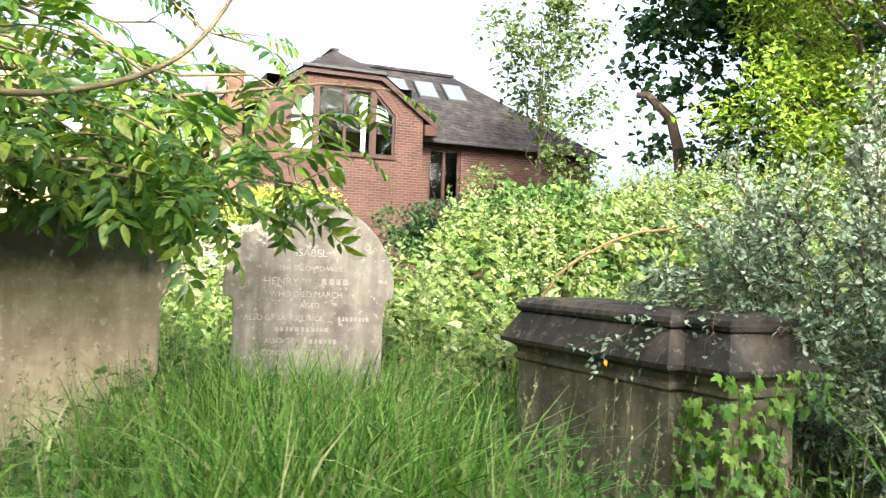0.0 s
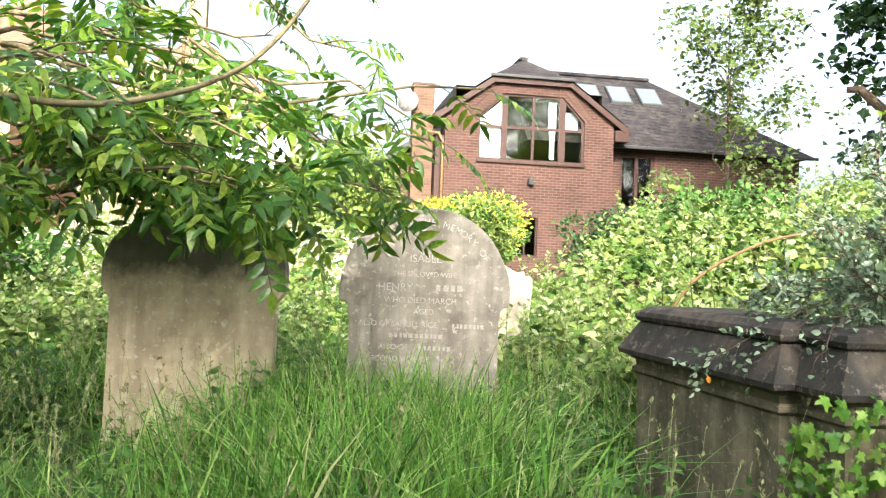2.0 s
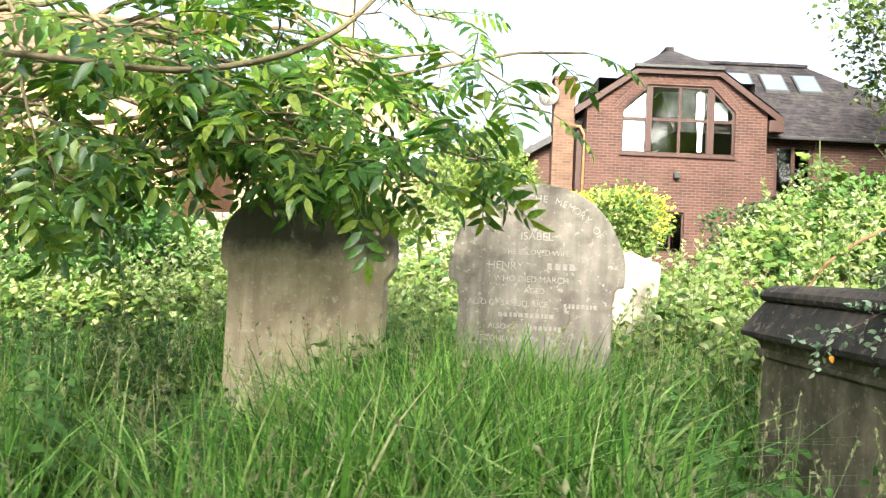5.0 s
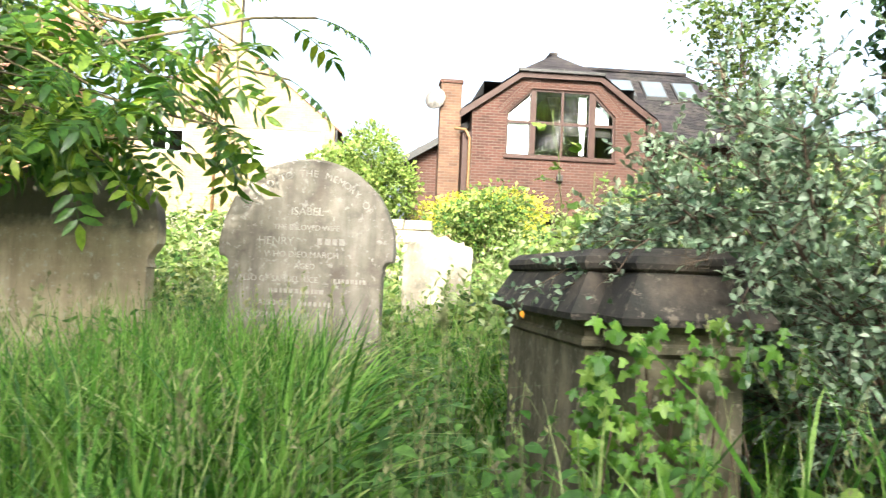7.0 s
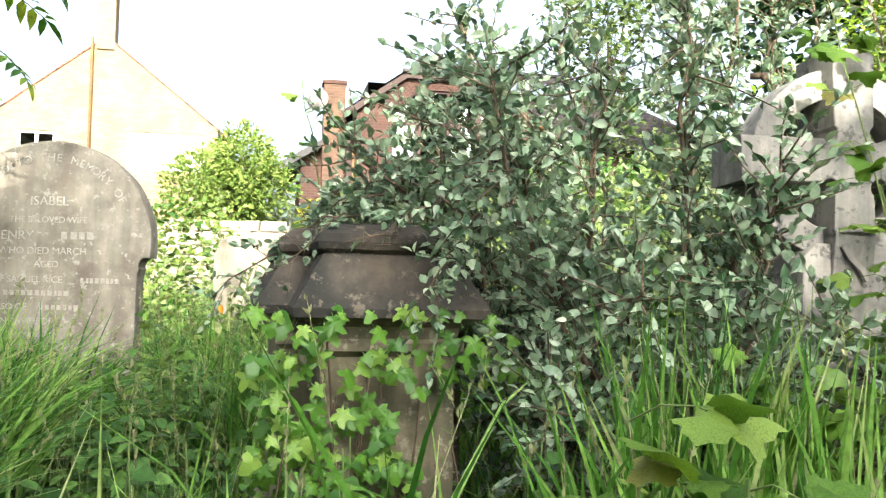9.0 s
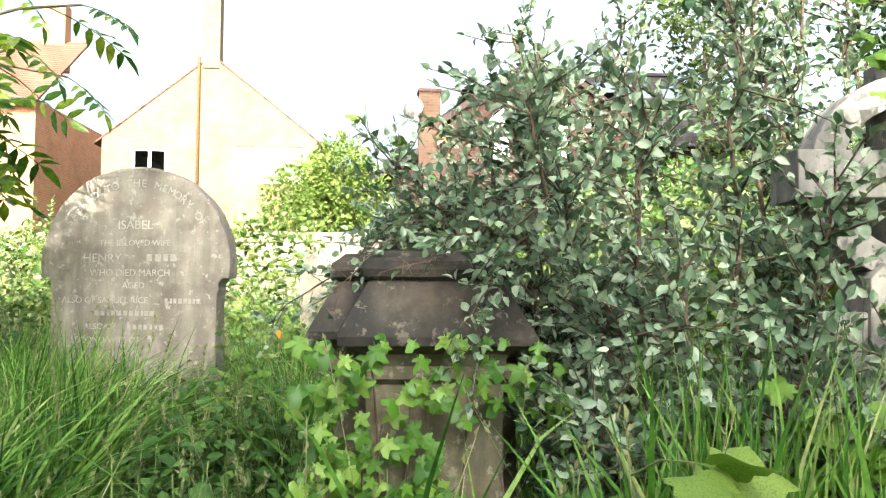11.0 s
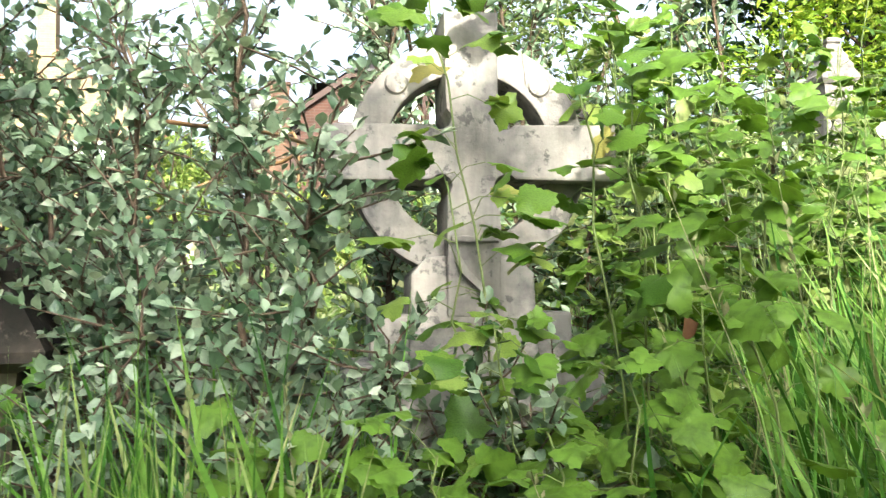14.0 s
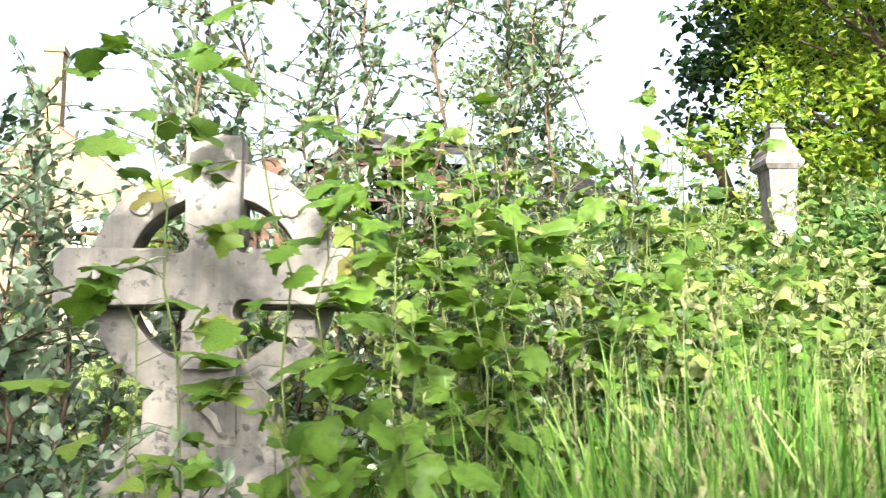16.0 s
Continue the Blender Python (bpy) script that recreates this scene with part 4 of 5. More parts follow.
def leafy_shoot(wood, out, p0, p1, sag, r, n_tw, tw_len, leaf, gap, rng, off, up=0.3, start=0.25, wob=0.03, spread=1.0):
    """A stem from p0 to p1 with side twigs and leaves along them; out gathers (p, d, n, s)."""
    pts = limb(p0, p1, sag, 12, rng, wob)
    wood.tube(pts - off, r, r * 0.35, 5)
    for i in range(n_tw):
        f = start + (1 - start) * (i + rng.uniform(0, 1)) / n_tw
        f = min(f, 0.995)
        k = min(int(f * 11), 10)
        p = pts[k] * (1 - (f * 11 - k)) + pts[k + 1] * (f * 11 - k)
        ax = unit(pts[k + 1] - pts[k])
        tw = unit(ax * rng.uniform(0.2, 0.9) + rng.normal(0, 0.65, 3) * spread + np.array((0, 0, up)))
        ln = tw_len * rng.uniform(0.45, 1.2)
        q = p + tw * ln + np.array((0, 0, -0.25 * ln * ln / max(tw_len, 0.01)))
        mid = (p + q) / 2 + rng.normal(0, 0.01, 3)
        wood.tube(np.array([p, mid, q]) - off, r * 0.28, r * 0.12, 3)
        m = max(2, int(ln / gap))
        for j in range(m):
            g = (j + 0.6) / m
            c = (p * (1 - g) + mid * g) * (1 - g) + (mid * (1 - g) + q * g) * g
            dd = unit(tw * 0.6 + rng.normal(0, 0.7, 3))
            out.append((c - off, dd, unit(rng.normal(0, 0.6, 3) + np.array((0.15, -0.5, 0.8))), leaf * rng.uniform(0.65, 1.25)))
        out.append((q - off, tw, unit(rng.normal(0, 0.4, 3) + np.array((0, 0, 1.0))), leaf))


def put_leaves(out, shapes, rng):
    acc = Acc()
    p, d, n, s = (np.array([o[k] for o in out]) for k in range(4))
    scatter_leaves(acc, shapes, p, d, n, s, rng)
    return acc


def silver_shrub():
    rng = np.random.default_rng(21)
    off = np.array([3.8, 5.5, 0.0])
    ob = empty("shrub", pose(*off), "grey-green small-leaved shrub arching over the chest tomb", "shrub")
    out = []
    stems = [((3.72, 5.25, 0), (3.70, 5.05, 1.55)), ((3.95, 5.2, 0), (3.90, 5.10, 1.72)), ((3.6, 5.6, 0), (3.35, 5.45, 1.75)), ((3.85, 5.6, 0), (3.55, 5.7, 1.90)), ((4.0, 5.5, 0), (4.05, 5.65, 1.90)),
             ((3.7, 5.7, 0), (3.2, 5.65, 1.88)), ((3.75, 5.4, 0.2), (3.05, 5.15, 1.42)), ((3.7, 5.5, 0.3), (2.85, 5.50, 1.30)), ((3.7, 5.35, 0.3), (3.15, 5.35, 1.36)),
             ((3.9, 5.3, 0), (3.80, 4.98, 1.10)), ((3.8, 5.3, 0), (3.62, 5.02, 0.80)), ((3.95, 5.35, 0), (4.0, 5.05, 0.85)), ((4.1, 5.9, 0), (4.2, 6.0, 1.95)), ((3.6, 5.9, 0), (3.4, 6.2, 1.65)),
             ((3.9, 5.2, 0.2), (4.12, 5.02, 1.30)), ((3.8, 5.25, 0.4), (3.5, 4.92, 1.50)), ((3.75, 5.3, 0.6), (3.3, 5.2, 1.6)), ((4.0, 5.8, 0), (3.85, 5.9, 2.0)), ((3.85, 5.35, 0), (3.86, 5.12, 0.6))]
    stems += [((4.2, 6.0, 0), (4.3, 6.1, 2.25)), ((4.5, 6.2, 0), (4.75, 6.3, 2.2)), ((4.8, 6.3, 0), (5.0, 6.5, 1.75)), ((4.0, 5.75, 0), (3.9, 5.85, 2.25)),
              ((3.9, 5.15, 0.1), (3.72, 4.9, 0.75)), ((4.0, 5.1, 0.1), (4.05, 4.95, 0.95)), ((3.7, 5.6, 0.3), (3.0, 5.75, 1.6)), ((3.8, 5.6, 0.3), (3.3, 5.9, 1.8)), ((3.7, 5.5, 0.3), (3.15, 5.35, 1.5))]
    stems += [((4.3, 6.1, 0), (4.15, 6.15, 2.45)), ((4.4, 6.1, 0), (4.5, 6.2, 2.42)), ((4.6, 6.2, 0), (4.85, 6.3, 2.25)), ((4.1, 6.0, 0), (3.95, 6.0, 2.4)), ((4.7, 6.2, 0), (4.66, 6.35, 2.45))]
    stems += [((4.0, 5.08, 0), (4.22, 5.03, 0.94)), ((4.1, 5.08, 0), (4.38, 5.05, 0.92)), ((4.25, 5.02, 0), (4.5, 5.02, 0.86)), ((4.05, 5.0, 0), (4.1, 4.95, 0.85))]
    for a, b in stems:
        wood = Acc()
        leafy_shoot(wood, out, np.array(a, float), np.array(b, float), 0.06, 0.011, 72, 0.22, 0.032, 0.0155, rng, off, 0.25, 0.25, 0.025, 1.0)
        wood.build("stem", BARK, ob)
    # sprays lying over the cap and hanging in front of it
    for a, b in [((3.2, 5.35, 1.28), (2.56, 5.28, 0.96)), ((3.3, 5.2, 1.3), (2.75, 5.22, 1.02)), ((3.2, 5.3, 1.3), (2.95, 5.0, 1.06)), ((3.4, 5.2, 1.2), (3.35, 4.92, 0.92)),
                 ((3.1, 5.5, 1.3), (2.7, 5.55, 1.22)), ((3.4, 5.3, 1.3), (2.95, 5.25, 1.22)), ((3.3, 5.4, 1.3), (2.8, 5.4, 1.2)), ((3.3, 5.6, 1.3), (2.75, 5.75, 1.2)), ((3.4, 5.1, 1.2), (3.2, 4.9, 1.1))]:
        wood = Acc()
        leafy_shoot(wood, out, np.array(a, float), np.array(b, float), 0.05, 0.005, 24, 0.11, 0.031, 0.016, rng, off, 0.1, 0.15, 0.012, 0.8)
        wood.build("spray", BARK, ob)
    # the near end of the tomb stands free of the shrub
    def free(p):
        q = Vector(p + off) - Vector((2.136, 6.242, 0))
        return not (q.dot(TU) > 1.40 and q.dot(TV) < 0.34 and q.z < 1.16)
    out = [o for o in out if free(o[0]) or rng.uniform() < 0.10]
    put_leaves(out, [oval_leaf(0.24, 0.12, 0.18), oval_leaf(0.29, 0.14, 0.15), oval_leaf(0.33, 0.1, 0.1)], rng).build("foliage", L_SILVER, ob)


silver_shrub()


def bramble(name, off, stems, n_leaf, leaf, seed, label, mat, shapes, sep=0.10, r=0.006, stem_mat=None, pieces=False):
    """Canes with stalked lobed leaves; the leaves are parts of their own where they are large and near."""
    rng = np.random.default_rng(seed)
    off = np.array(off, float)
    ob = empty(name, pose(*off), label, "bramble")
    rows = []
    for a, b, sag in stems:
        wood = Acc()
        pts = limb(a, b, sag, 14, rng, 0.012)
        wood.tube(pts - off, r, r * 0.45, 5)
        for i in range(n_leaf):
            f = min(0.18 + 0.82 * (i + rng.uniform(0, 0.9)) / n_leaf, 0.995)
            k = min(int(f * 13), 12)
            p = pts[k] * (1 - (f * 13 - k)) + pts[k + 1] * (f * 13 - k)
            st = unit(rng.normal(0, 1, 3) * (1, 1, 0.35) + (0, 0, 0.25))
            q = p + st * sep * rng.uniform(0.5, 1.2)
            wood.tube(np.array([p, (p + q) / 2 + (0, 0, 0.012), q]) - off, r * 0.3, r * 0.22, 3)
            for j in range(rng.integers(1, 4)):
                dd = unit(st * (1, 1, 0.2) + rng.normal(0, 0.6, 3) * (1, 1, 0.35) + (0, 0, -0.15))
                rows.append((q - off, dd, unit(rng.normal(0, 0.38, 3) + (0.12, -0.42, 0.85)), leaf * rng.uniform(0.6, 1.25)))
        wood.build("cane", stem_mat or STEM_GREEN, ob)
    if pieces:
        data = []
        for tv, tf in shapes:
            acc = Acc()
            acc.add(tv, tf)
            tmp = acc.build("leaf", mat)
            data.append(tmp.data)
            bpy.data.objects.remove(tmp)
        for p, d, n, s in rows[:300]:
            o = new("leaf", data[rng.integers(0, len(data))])
            x = unit(np.cross(d, n))
            z = np.cross(x, d)
            mm = Matrix([(*row, c) for row, c in zip((np.stack([x, d, z], 1) * s).tolist(), p)] + [(0, 0, 0, 1)])
            o.parent, o.matrix_basis = ob, mm
        rows = rows[300:]
    if rows:
        put_leaves(rows, shapes, rng).build("foliage", mat, ob)
    return ob


# leaves as separate pieces vary by object
def leaf_piece_material(name, stops, rough, trans):
    m = leaf_material(name, stops, rough, trans)
    nt = m.node_tree
    info = nt.nodes.new("ShaderNodeObjectInfo")
    first = [n for n in nt.nodes if n.bl_idname == "ShaderNodeValToRGB" and n.inputs["Fac"].links and n.inputs["Fac"].links[0].from_node.bl_idname == "ShaderNodeNewGeometry"][0]
    nt.links.new(info.outputs["Random"], first.inputs["Fac"])
    return m


LP_BRAMBLE = leaf_piece_material("bramble_leaf_near", [(0.0, (0.055, 0.125, 0.016)), (0.5, (0.125, 0.225, 0.030)), (0.95, (0.220, 0.310, 0.065)), (1.0, (0.30, 0.27, 0.08))], 0.42, 0.42)
LP_IVY = leaf_piece_material("ivy_leaf_near", [(0.0, (0.044, 0.123, 0.017)), (0.6, (0.106, 0.229, 0.026)), (1.0, (0.212, 0.335, 0.062))], 0.3, 0.35)

rs = random.Random(8)
cross_canes = [((4.55, 5.05, 0), (4.22, 5.22, 1.76), 0.12), ((4.7, 5.0, 0), (4.47, 5.20, 1.74), 0.1), ((4.75, 5.2, 0), (4.55, 5.42, 1.62), 0.1), ((4.5, 4.95, 0), (4.32, 5.08, 1.25), 0.1), ((4.6, 4.9, 0), (4.42, 4.98, 1.02), 0.08),
               ((4.85, 5.3, 0), (4.75, 5.6, 1.70), 0.1), ((4.9, 5.5, 0), (5.05, 5.9, 1.55), 0.1), ((4.7, 4.9, 0), (4.62, 4.92, 0.95), 0.05), ((4.85, 5.0, 0), (4.80, 5.05, 1.25), 0.05), 
               ((4.65, 5.15, 0), (4.62, 5.15, 1.45), 0.05), ((4.8, 5.4, 0), (4.85, 5.5, 1.45), 0.05), ((4.35, 4.68, 0), (4.26, 4.75, 0.74), 0.05), ((4.5, 4.65, 0), (4.42, 4.7, 0.66), 0.05), 
               ((4.2, 4.8, 0), (4.12, 4.85, 0.82), 0.04), ((4.4, 4.85, 0), (4.36, 4.88, 0.84), 0.04), ((4.1, 4.75, 0), (4.05, 4.75, 0.66), 0.04), ((4.55, 4.8, 0), (4.52, 4.86, 0.88), 0.04), ((4.75, 5.05, 0), (4.72, 5.0, 1.05), 0.05), ((4.65, 5.3, 0), (4.68, 5.35, 1.55), 0.05)]
cross_canes += [((4.95, 4.95, 0), (5.0, 4.9, 0.92), 0.05), ((4.8, 4.8, 0), (4.85, 4.75, 0.80), 0.05), ((5.05, 4.85, 0), (5.15, 4.85, 0.82), 0.05)]
bramble("bramble", (4.7, 5.1, 0), cross_canes + [((4.0 + rs.uniform(0, 0.7), 4.75 + rs.uniform(0, 0.2), 0), (4.0 + rs.uniform(0, 0.65), 4.85 + rs.uniform(0, 0.15), rs.uniform(0.6, 0.86)), 0.04) for _ in range(8)], 30, 0.078, 31, "fresh green bramble with lobed leaves in front of the stone cross", LP_BRAMBLE, BRAMBLE_SHAPES, 0.09, 0.0035, None, True)
back_canes = [((4.5 + rs.uniform(0, 1.4), 5.9 + rs.uniform(0, 1.3), 0), (4.35 + 1.6 * k / 78, 5.9 + rs.uniform(0, 1.6), rs.uniform(0.9, 1.95 - 0.55 * k / 78)), 0.1) for k in range(78)]
back_canes += [((4.75 + rs.uniform(0, 0.5), 5.8 + rs.uniform(0, 0.4), 0), (4.72 + rs.uniform(0, 0.55), 6.1 + rs.uniform(0, 0.5), rs.uniform(1.5, 1.9)), 0.05) for _ in range(16)]
back_canes += [((4.6 + rs.uniform(0, 0.3), 5.75 + rs.uniform(0, 0.2), 0), (4.36 + rs.uniform(0, 0.4), 5.85 + rs.uniform(0, 0.3), rs.uniform(1.5, 1.78)), 0.04) for _ in range(14)]
bramble("bramble", (5.2, 6.6, 0), back_canes, 24, 0.066, 32, "sunlit bramble thicket behind the stone cross", L_BRAMBLE, BRAMBLE_SHAPES, 0.12, 0.0035)
bramble("bramble", (3.95, 4.3, 0), [((3.95, 4.3, 0), (3.86, 4.22, 0.86), 0.05), ((3.95, 4.3, 0), (4.02, 4.2, 0.78), 0.05), ((3.75, 4.2, 0), (3.60, 4.10, 0.62), 0.05), ((3.98, 4.35, 0), (3.9, 4.45, 0.70), 0.04), ((3.75, 4.2, 0), (3.7, 4.0, 0.55), 0.04)],
        13, 0.125, 33, "low bramble with large pale-green leaves beside the tomb", LP_BRAMBLE, BRAMBLE_SHAPES, 0.09, 0.006, None, True)
bramble("bramble", (2.5, 6.4, 0), [((2.5, 6.5, 0.3), (2.47, 6.0, 1.80), 0.05), ((2.55, 6.5, 0.3), (2.62, 6.2, 1.55), 0.05), ((2.45, 6.6, 0.4), (2.30, 6.2, 1.45), 0.05), ((2.7, 6.6, 0.3), (2.8, 6.3, 1.5), 0.05)],
        11, 0.072, 34, "bramble shoots with pale new leaves behind the tomb", LP_BRAMBLE, BRAMBLE_SHAPES, 0.08, 0.005, None, True)


low_canes = [((x + rs.uniform(-0.12, 0.12), y + rs.uniform(-0.25, 0.25), 0), (x + rs.uniform(-0.2, 0.2), y + rs.uniform(-0.3, 0.3), rs.uniform(0.45, 0.88)), 0.04)
             for x, y in ((0.52, 5.5), (0.5, 5.8), (0.6, 6.0), (1.7, 5.9), (1.65, 6.2), (1.85, 6.0), (-0.65, 5.4), (-0.7, 5.0)) for _ in range(4)]
bramble("bramble", (0.6, 5.7, 0), low_canes, 13, 0.062, 36, "low bramble and nettle growth between the headstones", L_BRAMBLE, BRAMBLE_SHAPES + [OVAL], 0.08, 0.003)


def arching_cane():
    rng = np.random.default_rng(5)
    ob = empty("bramble_cane", pose(2.37, 6.75, 1.0), "long bare brown bramble cane arching over the undergrowth", "bramble")
    off = np.array([2.37, 6.75, 1.0])
    key = np.array([(2.30, 6.70, 0.95), (2.41, 6.72, 1.25), (2.62, 6.78, 1.43), (2.88, 6.84, 1.55), (3.15, 6.87, 1.60), (3.38, 6.55, 1.60), (3.45, 6.0, 1.55), (3.5, 5.5, 1.48)])
    t = np.linspace(0, len(key) - 1, 30)
    p = np.stack([np.interp(t, np.arange(len(key)), key[:, k]) for k in range(3)], 1)
    p[1:-1] = (p[:-2] + 2 * p[1:-1] + p[2:]) / 4 + rng.normal(0, 0.003, (28, 3))
    acc = Acc()
    acc.tube(p - off, 0.011, 0.006, 6)
    acc.build("cane", STEM_RED, ob)


arching_cane()


def ivy():
    """Ivy climbing the near end of the tomb: stems on the stone, leaves as pieces."""
    rng = np.random.default_rng(17)
    off = np.array([3.25, 4.93, 0.0])
    ob = empty("ivy", pose(*off), "glossy young ivy climbing the end of the stone tomb", "ivy")
    u, v = np.array((TU.x, TU.y, 0)), np.array((TV.x, TV.y, 0))
    o = np.array((2.136, 6.242, 0)) + u * 1.552
    data = []
    for tv, tf in IVY_SHAPES:
        acc = Acc()
        acc.add(tv, tf)
        tmp = acc.build("leaf", LP_IVY)
        data.append(tmp.data)
        bpy.data.objects.remove(tmp)
    wood = Acc()
    for k in range(12):
        y = 0.10 + 0.45 * rng.uniform(0, 1)
        z1 = rng.uniform(0.55, 0.95)
        pts = np.array([o + v * (y + 0.05 * math.sin(3 * s + k)) + u * 0.012 + np.array((0, 0, s * z1)) for s in np.linspace(0, 1, 9)])
        wood.tube(pts - off, 0.005, 0.003, 4)
    wood.build("stem", BARK, ob)
    for k in range(280):
        f = rng.uniform(0, 1)
        z = 0.38 + 0.60 * f ** 0.7
        y = rng.uniform(0.0, 0.34 + 0.3 * (z > 0.75)) + (0.05 if z < 0.6 else 0)
        out = rng.uniform(0.01, 0.08) + (0.05 if z > 0.82 else 0)
        p = o + v * y + u * out + np.array((0, 0, z))
        if rng.uniform() < 0.3:
            p = np.array((2.136, 6.242, 0)) + u * rng.uniform(1.36, 1.55) + v * rng.uniform(0.0, 0.12) + np.array((0, 0, rng.uniform(0.3, 0.85)))
        d = unit(np.array((0, 0, -0.8)) + v * rng.normal(0, 0.6) + u * rng.uniform(0, 0.5))
        n = unit(u * 1.0 + rng.normal(0, 0.3, 3) + np.array((0, 0, 0.5)))
        x = unit(np.cross(d, n))
        zz = np.cross(x, d)
        s = rng.uniform(0.04, 0.075)
        ob2 = new("leaf", data[rng.integers(0, 2)])
        ob2.parent = ob
        ob2.matrix_basis = Matrix([(*row, c) for row, c in zip((np.stack([x, d, zz], 1) * s).tolist(), p - off)] + [(0, 0, 0, 1)])


ivy()

# ---- undergrowth bank behind the graves ----
def bank_top(x, y):
    k = min(max((y - 6.9) / 3.6, 0), 1)
    side = max(min(max((x - 0.6) / 0.9, 0), 1), min(max((-0.2 - x) / 0.8, 0), 1))
    h = ground_z(x, y) + 0.25 + (0.55 + 0.50 * k) * (0.45 + 0.55 * side)
    h += 0.42 * min(max((x - 2.9) / 1.2, 0), 1)
    return h + 0.16 * noise.noise(Vector((x * 1.1, y * 1.1, 0))) + 0.10 * noise.noise(Vector((x * 3, y * 3, 4)))


def undergrowth():
    """Mounded leaves in three layers, with upright shoots standing out of them."""
    rng = np.random.default_rng(41)
    acc, tips, canes = Acc(), Acc(), Acc()
    P, D, N, S = [], [], [], []

    def spot():
        while True:
            y = 6.9 + 9.5 * rng.uniform(0, 1) ** 1.5
            x = rng.uniform(-5.0, 8.5 + 0.25 * (y - 7))
            if not (y < 7.5 and 0.4 < x < 1.75) and not (x < 1.2 and y > 11.0):
                return x, y

    for _ in range(40000):
        x, y = spot()
        top = bank_top(x, y) + 0.12 * noise.noise(Vector((x * 2.2, y * 2.2, 9)))
        z = top - abs(rng.normal(0, 0.18)) - 0.03
        P.append((x, y, z)); D.append(rng.normal(0, 1, 3) * (1, 1, 0.45)); N.append(rng.normal(0, 0.45, 3) + (0.2, -0.5, 0.85)); S.append(rng.uniform(0.05, 0.125))
    scatter_leaves(acc, [OVAL, BRAMBLE_SHAPES[1], BRAMBLE_SHAPES[0], OVAL_SLIM, TINY_WIDE], P, D, N, S, rng)
    tagged(acc.build("undergrowth", L_BANK), "sunlit bank of nettles and brambles behind the graves", "undergrowth", kind="stuff")
    P, D, N, S = [], [], [], []
    for _ in range(1500):
        x, y = spot()
        z0 = bank_top(x, y) - 0.12
        h = rng.uniform(0.18, 0.48)
        dx, dy = rng.normal(0, 0.10, 2)
        pts = np.array([(x + dx * t * t, y + dy * t * t, z0 + h * t) for t in np.linspace(0, 1, 4)])
        canes.tube(pts, 0.004, 0.002, 3)
        m = int(h / 0.032)
        a = rng.uniform(0, 6.28)
        for k in range(m):
            t = (k + 0.5) / m
            th = a + 2.4 * k
            P.append((x + dx * t * t, y + dy * t * t, z0 + h * t)); D.append((math.cos(th), math.sin(th), 0.25 + 0.9 * t)); N.append(rng.normal(0, 0.3, 3) + (0.1, -0.5, 0.8)); S.append(rng.uniform(0.05, 0.10) * (1.15 - 0.6 * t))
    scatter_leaves(tips, [OVAL, BRAMBLE_SHAPES[1], OVAL_SLIM], P, D, N, S, rng)
    tagged(tips.build("undergrowth_shoots", L_SHOOT), "pale new shoots standing out of the bramble bank", "undergrowth", kind="stuff")
    tagged(canes.build("undergrowth_stems", STEM_GREEN), "green stems of the bramble bank's shoots", "undergrowth", kind="stuff")


undergrowth()

# ---- long grass and herbs ----
TRACK = [(2.2, 1.4), (2.7, 1.85), (2.9, 2.15), (3.4, 2.45), (3.8, 2.95), (4.0, 3.1), (4.25, 3.35), (4.55, 3.55), (4.7, 3.75), (5.15, 3.9)]


def clear_of(x, y, gap):
    for (ax, ay), (bx, by) in zip(TRACK, TRACK[1:]):
        dx, dy = bx - ax, by - ay
        t = min(max(((x - ax) * dx + (y - ay) * dy) / (dx * dx + dy * dy), 0), 1)
        if (x - ax - t * dx) ** 2 + (y - ay - t * dy) ** 2 < gap * gap:
            return False
    return True


def blocked(x, y):
    """Inside a stone."""
    p = Vector((x - 2.136, y - 6.242, 0))
    a, b = p.dot(TU), p.dot(TV)
    if -0.02 < a < 1.62 and -0.02 < b < 0.68:
        return True
    if (x - 4.3) ** 2 + (y - 5.36) ** 2 < 0.33 ** 2:
        return True
    for cx, cy in ((0, 5.66), (1.09, 6.215)):
        d = Vector((x - cx, y - cy, 0))
        if abs(d.x * 0.945 + d.y * 0.327) < 0.5 and -0.02 < -d.x * 0.327 + d.y * 0.945 < 0.14:
            return True
    return False


def open_spot(x, y):
    """How tall the grass stands: short close to the tomb's sides and under the low bramble."""
    if -0.75 < x < 0.5 and 4.2 < y < 5.62:
        return 0.58
    p = Vector((x - 2.136, y - 6.242, 0))
    a, b = p.dot(TU), p.dot(TV)
    if -0.1 < a < 2.3 and -0.75 < b < 0.0:
        return 0.45
    if 1.55 < a < 2.3 and -0.2 < b < 0.9:
        return 0.5
    if (x - 3.85) ** 2 + (y - 4.2) ** 2 < 0.1:
        return 0.5
    if 4.0 < x < 5.0 and 4.3 < y < 5.2:
        return 0.72
    return 1.0


